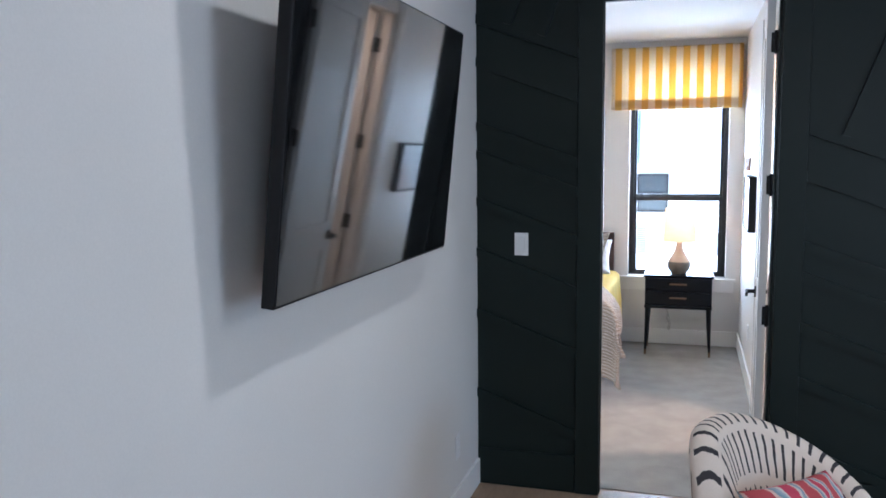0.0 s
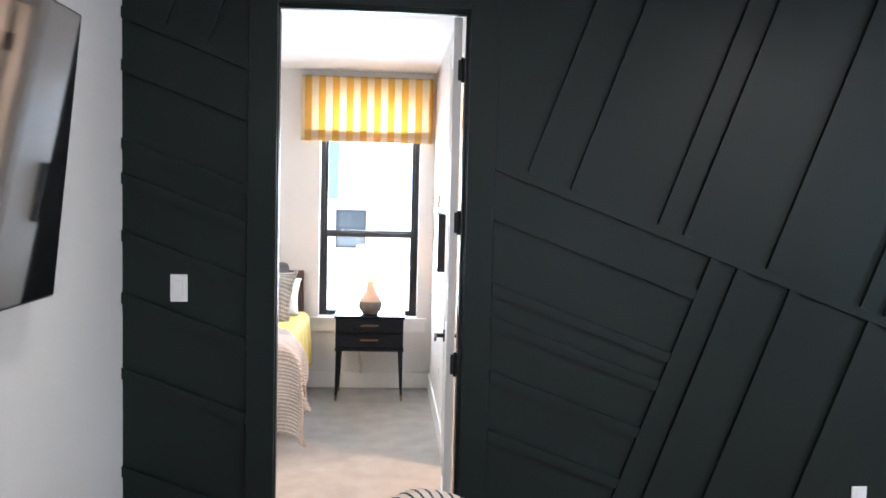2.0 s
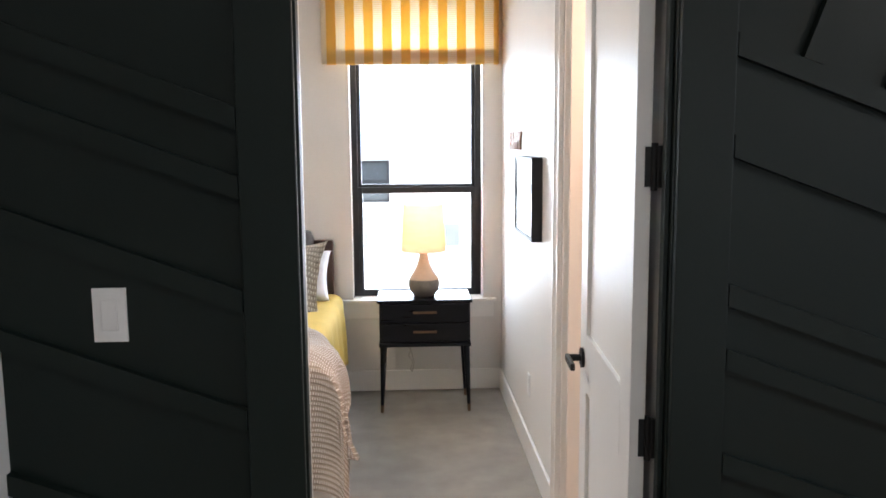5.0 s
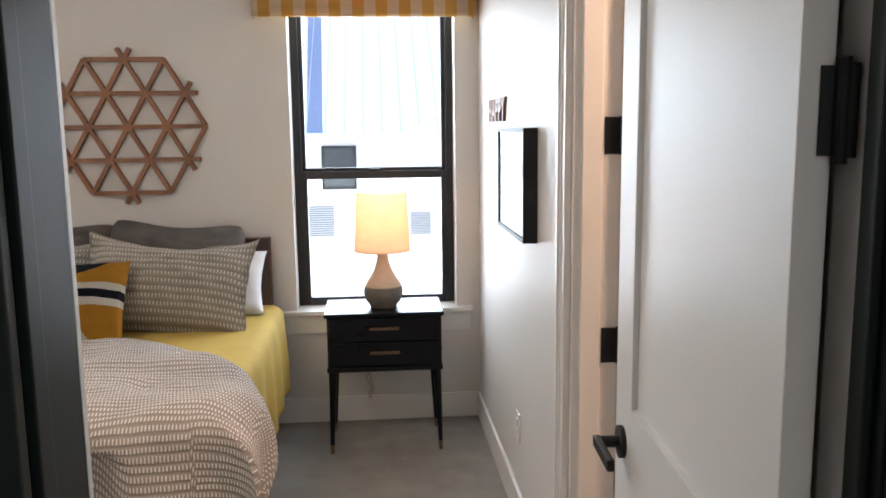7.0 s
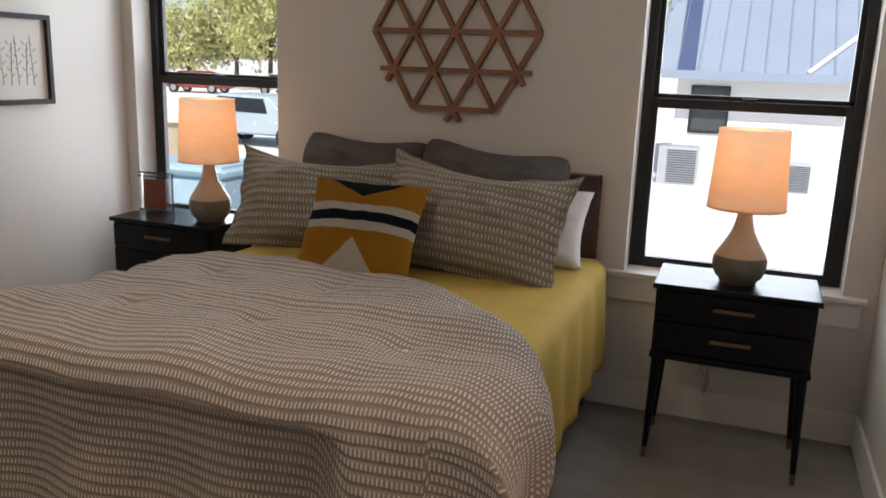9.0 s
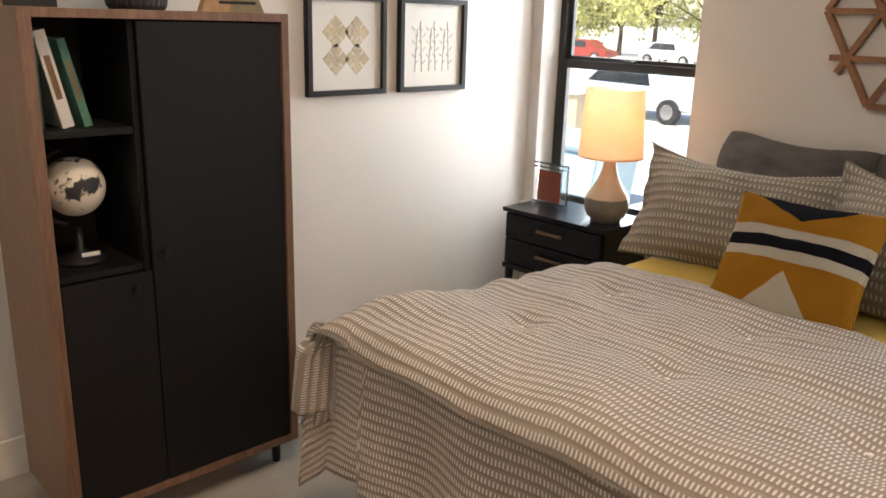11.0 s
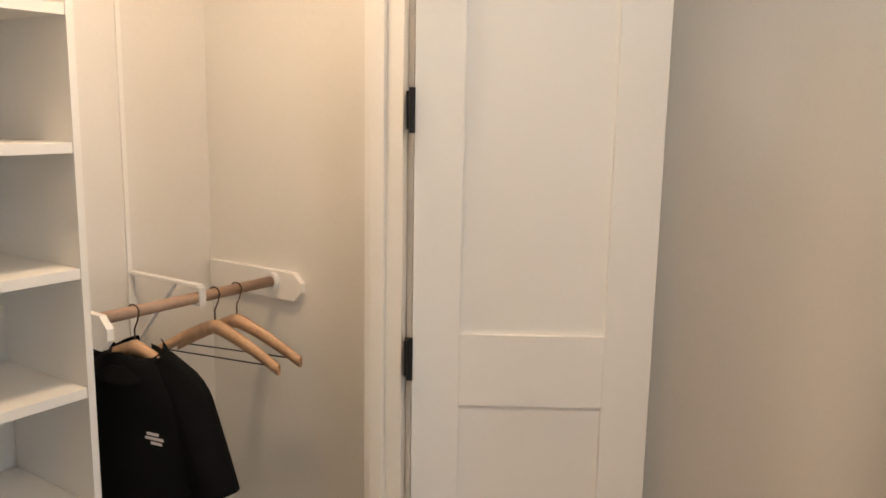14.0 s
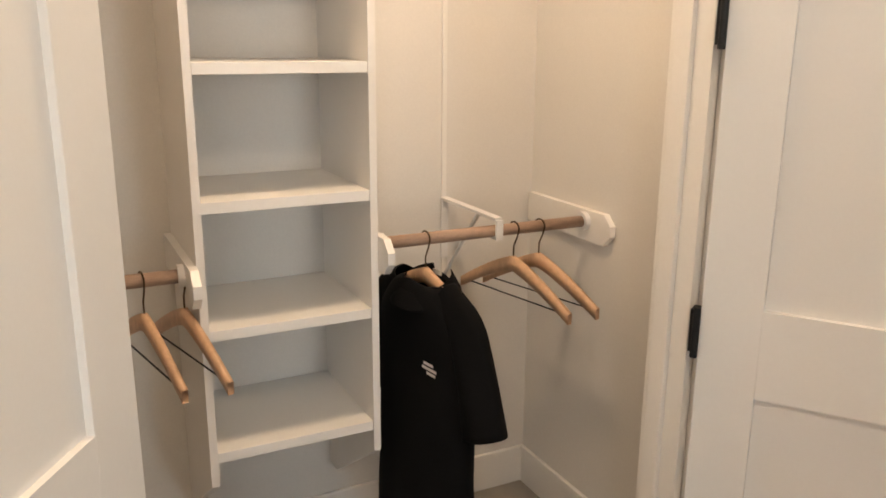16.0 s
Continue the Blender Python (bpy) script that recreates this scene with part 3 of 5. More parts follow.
back = sheet("backrest", shell, 48, 40, 0, STROKE, chair, uv=shell_uv)
k = lathe([(0.0, 0.30), (0.26, 0.30), (0.285, 0.33), (0.29, 0.40), (0.27, 0.45), (0.18, 0.465), (0.0, 0.47)], 36)
part("seat", k, STROKE, chair, smooth=True)
for sx, sy in ((-1, -1), (1, -1), (-1, 1), (1, 1)):
    k = bmesh.new()
    rod(k, (sx * 0.18, sy * 0.18, 0.31), (sx * 0.23, sy * 0.23, -0.002), 0.02, 0.012)
    part("leg", k, HEADW, chair, "dark tapered wooden leg")
chair.matrix_basis = pose(0.03, 2.92, 0, 0, 0, 38)


def cushion(name, w, h, t, material, parent=None, label="", pinch=0.07, seed=0, n=26, sag=0.0, power=0.34, rounded=0.0, flange=0.0):
    """A soft cushion in the local xz plane, its thickness along y, standing on z=0."""
    bm = bmesh.new()
    layer = bm.loops.layers.uv.new("UVMap")
    sides = []
    for side in (-1, 1):
        grid = []
        for i in range(n + 1):
            row = []
            for j in range(n + 1):
                u, v = -1 + 2 * i / n, -1 + 2 * j / n
                px = u * (1 - pinch * (1 - v * v) * abs(u))
                pz = v * (1 - pinch * (1 - u * u) * abs(v))
                px *= 1 - rounded * v ** 6
                pz *= 1 - rounded * u ** 6
                f_ = 1 - flange
                th = max(0.0, (1 - (u / f_) ** 2)) ** power * max(0.0, (1 - (v / f_) ** 2)) ** power
                rim = max(0.0, max(abs(u), abs(v)) - f_) / max(flange, 1e-6)
                if max(abs(u), abs(v)) < 0.999:
                    th = max(th, 0.03)
                wr = noise.noise(Vector((u * 2.2 + seed, v * 2.2, side * 3.1))) * 0.14 + noise.noise(Vector((u * 6 + seed, v * 6, side))) * 0.10
                d = side * t / 2 * th * (1 + wr)
                z = h / 2 + pz * h / 2 - sag * (1 - u * u) * max(0, v) ** 2
                row.append(bm.verts.new((px * w / 2, d + (0.012 + 0.022 * rim * (flange > 0)) * noise.noise(Vector((u * 3, v * 3, seed))), z)))
            grid.append(row)
        for i in range(n):
            for j in range(n):
                a = ((i, j), (i + 1, j), (i + 1, j + 1), (i, j + 1))
                f = bm.faces.new([grid[p][q] for p, q in a])
                for loop, (p, q) in zip(f.loops, a):
                    loop[layer].uv = (p / n * w, q / n * h)
        sides.append(grid)
    bmesh.ops.remove_doubles(bm, verts=bm.verts, dist=0.0006)
    return part(name, bm, material, parent, label, True)


c = cushion("throw_pillow", 0.40, 0.34, 0.15, SWIRL, seed=3)
tagged(c, "square throw pillow with red, orange and grey swirls on the chair", "pillow")
c.matrix_world = pose(0.13, 2.82, 0.375, -42, 0, 42)


# ---- bedroom fabrics ----
def dash_fabric(name, ground, dash, row=0.031, pitch=0.0115, tall=0.54, wide=0.40):
    """Rows of upright pale dashes woven on a darker ground, in metres of cloth."""
    m = mat(name, ground, 0.92, vary=0.14, scale=8, grain=320, bump=0.3, spec=0.12)
    n, l = m.node_tree.nodes, m.node_tree.links

    def op(kind, a, b=0.0, c=0.0):
        x = n.new("ShaderNodeMath")
        x.operation = kind
        for i, v in enumerate((a, b, c)):
            if isinstance(v, (int, float)):
                x.inputs[i].default_value = v
            else:
                l.new(v, x.inputs[i])
        return x.outputs[0]
    uv, sep, wob = n.new("ShaderNodeUVMap"), n.new("ShaderNodeSeparateXYZ"), n.new("ShaderNodeTexNoise")
    wob.inputs["Scale"].default_value = 30
    l.new(uv.outputs[0], wob.inputs["Vector"])
    l.new(uv.outputs[0], sep.inputs[0])
    shift = op("MULTIPLY", op("SUBTRACT", wob.outputs["Fac"], 0.5), 0.004)
    v = op("DIVIDE", op("ADD", sep.outputs[1], shift), row)
    u = op("ADD", op("DIVIDE", op("ADD", sep.outputs[0], shift), pitch), op("MULTIPLY", op("FLOOR", v), 0.37))
    du = op("ABSOLUTE", op("SUBTRACT", op("FRACT", u), 0.5))
    dv = op("ABSOLUTE", op("SUBTRACT", op("FRACT", v), 0.5))

    def soft(d, half, blur):
        r = n.new("ShaderNodeMapRange")
        r.interpolation_type = "SMOOTHSTEP"
        r.inputs["From Min"].default_value, r.inputs["From Max"].default_value = half + blur, half - blur
        l.new(d, r.inputs["Value"])
        return r.outputs[0]
    mask = op("MULTIPLY", soft(du, wide / 2, 0.09), soft(dv, tall / 2, 0.05))
    fray = n.new("ShaderNodeTexNoise")
    fray.inputs["Scale"].default_value = 420
    l.new(uv.outputs[0], fray.inputs["Vector"])
    mask = op("MULTIPLY", mask, op("ADD", op("MULTIPLY", fray.outputs["Fac"], 0.7), 0.55))
    mix = n.new("ShaderNodeMix")
    mix.data_type = "RGBA"
    mix.clamp_factor = True
    ramp = [x for x in n if x.type == "VALTORGB"][0]
    l.new(mask, mix.inputs[0])
    l.new(ramp.outputs[0], mix.inputs[6])
    mix.inputs[7].default_value = (*dash, 1)
    l.new(mix.outputs[2], n["Principled BSDF"].inputs["Base Color"])
    ridge = n.new("ShaderNodeBump")
    ridge.inputs["Strength"].default_value, ridge.inputs["Distance"].default_value = 0.5, 0.004
    l.new(op("ADD", op("MULTIPLY", mask, 0.5), soft(dv, 0.36, 0.14)), ridge.inputs["Height"])
    fine = [x for x in n if x.type == "BUMP" and x is not ridge][0]
    l.new(ridge.outputs[0], fine.inputs["Normal"])
    return m


COMF = dash_fabric("dashed_comforter_cotton", (0.30, 0.26, 0.225), (0.76, 0.74, 0.72), row=0.027, pitch=0.0105)
SHAM = dash_fabric("dashed_sham_cotton", (0.26, 0.23, 0.19), (0.60, 0.57, 0.51), row=0.034, pitch=0.0155, tall=0.46, wide=0.34)


def accent_fabric():
    m = mat("woven_accent_fabric", (0.5, 0.3, 0.1), 0.95, vary=0.1, scale=10, grain=200, bump=1.0, spec=0.1, dist=0.006)
    n, l = m.node_tree.nodes, m.node_tree.links
    uv = n.new("ShaderNodeUVMap")
    sep = n.new("ShaderNodeSeparateXYZ")
    l.new(uv.outputs[0], sep.inputs[0])

    def op(kind, a, b):
        x = n.new("ShaderNodeMath")
        x.operation = kind
        for i, s in enumerate((a, b)):
            if isinstance(s, (int, float)):
                x.inputs[i].default_value = s
            else:
                l.new(s, x.inputs[i])
        return x.outputs[0]
    S = 0.44
    u = op("ABSOLUTE", op("SUBTRACT", op("DIVIDE", sep.outputs[0], S), 0.5), 0)
    v = op("DIVIDE", sep.outputs[1], S)
    colour = None

    def layer(prev, mask, c):
        mix = n.new("ShaderNodeMix")
        mix.data_type = "RGBA"
        l.new(mask, mix.inputs[0])
        if isinstance(prev, tuple):
            mix.inputs[6].default_value = prev
        else:
            l.new(prev, mix.inputs[6])
        mix.inputs[7].default_value = c
        return mix.outputs[2]
    OR, WH, BK = (0.47, 0.215, 0.022, 1), (0.66, 0.61, 0.52, 1), (0.010, 0.011, 0.018, 1)
    colour = layer(OR, op("LESS_THAN", v, op("MULTIPLY", op("SUBTRACT", 0.30, u), 1.32)), WH)
    colour = layer(colour, op("MULTIPLY", op("GREATER_THAN", v, 0.46), op("LESS_THAN", v, 0.70)), WH)
    colour = layer(colour, op("MULTIPLY", op("GREATER_THAN", v, 0.535), op("LESS_THAN", v, 0.625)), BK)
    colour = layer(colour, op("GREATER_THAN", v, op("ADD", 0.77, op("MULTIPLY", u, 0.52))), BK)
    l.new(colour, n["Principled BSDF"].inputs["Base Color"])
    w = n.new("ShaderNodeTexWave")
    w.inputs["Scale"].default_value = 60
    w.inputs["Distortion"].default_value = 1.5
    l.new(uv.outputs[0], w.inputs["Vector"])
    bp = [x for x in n if x.type == "BUMP"][0]
    l.new(w.outputs["Fac"], bp.inputs["Height"])
    return m


ACCENT = accent_fabric()
# ---- bed ----
BX, TOPZ = -1.645, 0.655
bed = thing("bed", "made double bed with dark wooden headboard and yellow coverlet", "bed", at=(BX, 6.65, 0))
part("headboard", boxes((-0.665, 0.665, 0.945, 0.985, 0.16, 1.00), (-0.665, 0.665, 0.93, 0.99, 0.94, 1.005), (-0.665, -0.60, 0.93, 0.99, 0.0, 0.94), (0.60, 0.665, 0.93, 0.99, 0.0, 0.94), bevel=0.004), HEADW, bed, "dark stained wooden headboard")
part("bed_frame", boxes((-0.70, 0.70, -0.89, 0.94, 0.12, 0.27), bevel=0.008), HEADW, bed, "dark wooden bed frame")
for sx in (-0.64, 0.64):
    part("leg", boxes((sx - 0.03, sx + 0.03, -0.88, -0.82, 0, 0.12), bevel=0.004), HEADW, bed)
part("mattress", boxes((-0.685, 0.685, -0.88, 0.935, 0.27, TOPZ - 0.012), bevel=0.05), WHITEC, bed)


def smooth01(x):
    x = max(0.0, min(1.0, x))
    return x * x * (3 - 2 * x)


def drape(d, r):
    """Distance over an edge: how far out and how far down a cloth of edge radius r lies."""
    if d <= 0:
        return 0.0, 0.0
    a = min(d / r, math.pi / 2)
    out, down = r * math.sin(a), r * (1 - math.cos(a))
    return out, down + max(0, d - r * math.pi / 2)


def coverlet(u, v):
    s = -1.12 + 2.24 * u
    y = 0.92 - 1.2 * v
    side = 1 if s > 0 else -1
    out, down = drape(abs(s) - 0.665, 0.05)
    x = side * (min(abs(s), 0.665) + out)
    w = 0.010 * math.sin(y * 23 + side) * min(1, down * 4) + 0.006 * noise.noise(Vector((s * 4, y * 4, 1)))
    return (x + side * (w + down * 0.05), y, TOPZ - down + 0.004 * noise.noise(Vector((s * 3, y * 3, 2))))


sheet("coverlet", coverlet, 90, 50, -0.008, YELLOW, bed, "yellow textured coverlet")

comforter = thing("comforter", "thick comforter with white dashes on taupe, spread over the bed", "comforter", at=(BX, 6.65, 0))
HWX, FY = 0.675, -0.97


def puff(s, t, k=0.0):
    p = 0.036 * noise.noise(Vector((s * 1.9 + k, t * 2.2, 5))) + 0.014 * noise.noise(Vector((s * 4 + k, t * 5, 8)))
    p += 0.011 * (0.6 - abs(noise.noise(Vector((s * 2.6, t * 6 + k, 11)))) * 3) + 0.0035 * noise.noise(Vector((s * 10, t * 13, 4)))
    for cx in (-0.9, -0.45, 0.0, 0.45, 0.9):
        for cy in (0.25, -0.15, -0.55):
            d2 = (s - cx) ** 2 + (t - cy) ** 2
            p -= 0.03 * math.exp(-d2 / 0.0035)
    return p


def head_line(s):
    return 0.205 - 0.95 * max(0.0, s - 0.05) ** 1.6 + 0.02 * max(0.0, -s)


def comfort(u, v):
    s = -1.14 + 2.28 * u
    head = head_line(s)
    t = head - (head + 1.60) * v
    side = 1 if s > 0 else -1
    ox, dx = drape(abs(s) - HWX, 0.16)
    lap = smooth01((0.52 - s) / 0.16)
    over = FY + 0.065 - t
    tuck = min(max(over - 0.105, 0.0), 0.075) * lap
    oy, dy = drape(over - tuck, 0.062)
    x = side * (min(abs(s), HWX) + ox)
    y = max(t, FY + 0.065) - oy + tuck * 0.9
    if dx > 0 and dy > 0:
        both = min(dx, dy)
        fold = both * 0.42
        x += side * fold * 0.30
        y -= fold * 0.30
        down = max(dx, dy) * 0.80 + both * 0.22
    else:
        down = dx + dy
    p = 0.95 * puff(s, t) + 0.022 * math.exp(-((t - FY - 0.18) / 0.16) ** 2)
    edge = min(v * 12, 1)
    z = TOPZ + 0.062 * edge ** 0.5 + 0.012 - down + p * (1 if down < 0.1 else 0.4)
    if down > 0.05:
        q = min(1, (down - 0.05) * 5)
        rip = 0.020 * math.sin(t * 17 + 0.7 * math.sin(s * 5)) * q if dx > dy else 0.020 * math.sin(s * 15 + 0.9 * math.sin(t * 6)) * q
        if dx > dy:
            x += side * (rip + 0.10 * down)
        else:
            y -= rip + 0.05 * down
    return (x, y, z)


QN = 170


def quilt_uv(u, v):
    s = -1.14 + 2.28 * u
    head = head_line(s)
    return (s, (head + 1.60) * v - head)


sheet("quilt", comfort, QN, QN, 0.028, COMF, comforter, uv=quilt_uv)
for cx in (-0.45, 0.0, 0.45):
    for cy in (0.25, -0.15, -0.55):
        head = head_line(cx)
        if cy < head - 0.08:
            k_ = bmesh.new()
            p = Vector(comfort((cx + 1.14) / 2.28, (head - cy) / (head + 1.60)))
            rod(k_, p - Vector((0, 0, 0.004)), p + Vector((0, 0, 0.003)), 0.006, seg=10)
            part("tuft", k_, WHITEC, comforter, "small stitched tuft")


# ---- pillows ----
def pillow(name, label, w, h, t, material, x, y, z, lean, turn=0, roll=0, **kw):
    c_ = cushion(name, w, h, t, material, **kw)
    tagged(c_, label, "pillow")
    c_.matrix_world = pose(x, y, z, lean, roll, turn)
    return c_


PZ = TOPZ + 0.004
pillow("pillow", "plain white sleeping pillow behind the shams", 0.66, 0.34, 0.17, WHITEC, -1.315, 7.34, PZ, -32, 0, seed=8)
pillow("grey_pillow", "dark grey waffle-weave pillow against the wall", 0.64, 0.475, 0.30, GREYP, -2.03, 7.47, PZ, -13, 2, 2, seed=1, sag=0.03, pinch=0.06, power=0.45, rounded=0.12, n=34)
pillow("grey_pillow", "dark grey waffle-weave pillow against the headboard", 0.68, 0.475, 0.31, GREYP, -1.44, 7.43, PZ, -13, -2, 4, seed=2, sag=0.035, pinch=0.06, power=0.45, rounded=0.12, n=34)
pillow("sham_pillow", "taupe sham pillow with rows of pale dashes", 0.80, 0.46, 0.29, SHAM, -2.07, 7.135, PZ - 0.012, -27, 8, 1, seed=4, sag=0.05, pinch=0.09, flange=0.08, power=0.52, n=44)
pillow("sham_pillow", "taupe sham pillow with rows of pale dashes", 0.78, 0.48, 0.29, SHAM, -1.405, 7.04, PZ - 0.012, -27, -3, 4, seed=5, sag=0.05, pinch=0.09, flange=0.08, power=0.52, n=44)
pillow("accent_pillow", "square mustard, navy and cream woven accent pillow", 0.44, 0.43, 0.15, ACCENT, -1.69, 6.72, PZ - 0.010, -35, 5, 1, seed=6, pinch=0.07)


# ---- nightstands ----
NT = 0.687


def nightstand(x0, label):
    t = thing("nightstand", label, "nightstand", "nightstands beside the bed", at=(x0, 7.365, 0))
    w, d = 0.283, 0.17
    part("top", boxes((-w, w, -d, d, 0.667, NT), bevel=0.004), EBONY, t)
    part("body", boxes((-w + 0.012, w - 0.012, -d + 0.022, d - 0.004, 0.425, 0.667), bevel=0.003), EBONY, t)
    for z in (0.551, 0.434):
        dr = part("drawer", boxes((-w + 0.022, w - 0.022, -d + 0.004, -d + 0.024, z, z + 0.109), bevel=0.003), EBONY, t)
        k_ = boxes((-0.07, 0.07, -d - 0.014, -d - 0.004, z + 0.056, z + 0.070), bevel=0.002)
        box(k_, -0.062, -0.054, -d - 0.006, -d + 0.004, z + 0.058, z + 0.068)
        box(k_, 0.054, 0.062, -d - 0.006, -d + 0.004, z + 0.058, z + 0.068)
        part("pull", k_, BRASS, dr, "brass bar pull")
    part("apron", boxes((-w + 0.008, w - 0.008, -d + 0.006, d - 0.004, 0.402, 0.425), bevel=0.003), EBONY, t)
    for sx in (-1, 1):
        for sy in (-1, 1):
            k_ = bmesh.new()
            a, b = Vector((sx * (w - 0.035), sy * (d - 0.03), 0.402)), Vector((sx * (w - 0.022), sy * (d - 0.018), 0.045))
            c_ = b + (b - a) * (0.045 / 0.357)
            rod(k_, b, a, 0.0105, 0.020, 16)
            lg = part("leg", k_, EBONY, t)
            k_ = bmesh.new()
            rod(k_, c_, b, 0.009, 0.011, 16)
            part("foot", k_, BRASS, lg, "brass foot cap")
    return t


nightstand(-0.412, "black two-drawer nightstand with brass pulls and feet")
nightstand(-2.89, "black two-drawer nightstand with brass pulls near the corner")


# ---- table lamps ----
def shade_mat():
    m = mat("linen_shade", (0.76, 0.54, 0.36), 0.9, vary=0.06, scale=12, grain=260, bump=0.2, spec=0.1, stretch=(1, 1, 3))
    b = m.node_tree.nodes["Principled BSDF"]
    n, l = m.node_tree.nodes, m.node_tree.links
    ramp = [x for x in n if x.type == "VALTORGB"][0]
    tl = n.new("ShaderNodeBsdfTranslucent")
    l.new(ramp.outputs[0], tl.inputs["Color"])
    mx = n.new("ShaderNodeMixShader")
    mx.inputs[0].default_value = 0.55
    l.new(b.outputs[0], mx.inputs[1])
    l.new(tl.outputs[0], mx.inputs[2])
    l.new(mx.outputs[0], n["Material Output"].inputs["Surface"])
    return m


SHADE = shade_mat()
GLAZE = mat("speckled_grey_glaze", (0.17, 0.15, 0.125), 0.35, vary=0.25, scale=20, grain=160, bump=0.12)
CLAY = mat("pale_tan_ceramic", (0.52, 0.40, 0.29), 0.32, vary=0.08, scale=14, grain=120, bump=0.04)


def table_lamp(x, label):
    t = thing("table_lamp", label, "lamp", "lit bedside lamps", at=(x, 7.345, NT))
    part("base", lathe([(0.0, 0.0), (0.062, 0.0), (0.068, 0.006), (0.068, 0.014), (0.085, 0.03), (0.097, 0.062), (0.098, 0.092), (0.094, 0.108)], 40), GLAZE, t, "grey glazed lower base", True)
    part("neck", lathe([(0.094, 0.108), (0.088, 0.122), (0.066, 0.155), (0.044, 0.195), (0.032, 0.235), (0.027, 0.27), (0.024, 0.285), (0.0, 0.286)], 40), CLAY, t, "tan ceramic neck", True)
    k_ = bmesh.new()
    rod(k_, (0, 0, 0.285), (0, 0, 0.43), 0.006)
    rod(k_, (0, 0, 0.34), (0, 0, 0.40), 0.017)
    part("socket", k_, BRASS, t)
    k_ = lathe([(0.140, 0.288), (0.124, 0.578)], 48)
    part("shade", k_, SHADE, t, "glowing linen drum shade", True)
    k_ = lathe([(0.1405, 0.286), (0.1415, 0.288), (0.1408, 0.294), (0.1395, 0.294)], 48)
    part("rim", k_, SHADE, t, smooth=True)
    k_ = bmesh.new()
    for i in range(3):
        a = 2 * math.pi * i / 3
        rod(k_, (0, 0, 0.43), (0.1265 * math.cos(a), 0.1265 * math.sin(a), 0.53), 0.0022, seg=6)
    part("harp", k_, BRASS, t)
    k_ = bmesh.new()
    bmesh.ops.create_uvsphere(k_, u_segments=16, v_segments=10, radius=0.028, matrix=Matrix.Translation((0, 0, 0.446)))
    bulb = part("bulb", k_, plain("bulb_glass", (1.0, 0.75, 0.5), 0.3, emit=6.0), t, "glowing bulb", True)
    bulb.visible_shadow = False
    t.scale = (0.966, 0.966, 0.966)
    return t


table_lamp(-0.412, "lit lamp with linen shade and grey-tan ceramic base")
table_lamp(-2.715, "lit lamp with linen shade and grey-tan ceramic base near the corner")

# ---- wall art of wooden strips ----
art = thing("wall_art", "hexagonal wooden lattice wall art above the bed", "wall art", at=(BX - 0.008, YW, 1.568))
R6, STW, STD = 0.378, 0.0105, 0.026
for ang in (0, 60, 120):
    ca, sa = math.cos(radians(ang)), math.sin(radians(ang))
    for k6, half in ((-2, 0.5 * R6), (-1, 0.75 * R6 + 0.062), (0, R6), (1, 0.75 * R6 + 0.062), (2, 0.5 * R6)):
        off = k6 * R6 * 0.433
        lift = 0.0015 * (ang // 60) + (0.0006 * k6)
        k = bmesh.new()
        box(k, -half, half, -STD - 0.004 - lift, -0.002, -STW, STW, 0.0012)
        k.transform(Matrix.Translation((-sa * off, 0, ca * off)) @ Matrix.Rotation(-radians(ang), 4, "Y"))
        part("strip", k, ARTW, art)

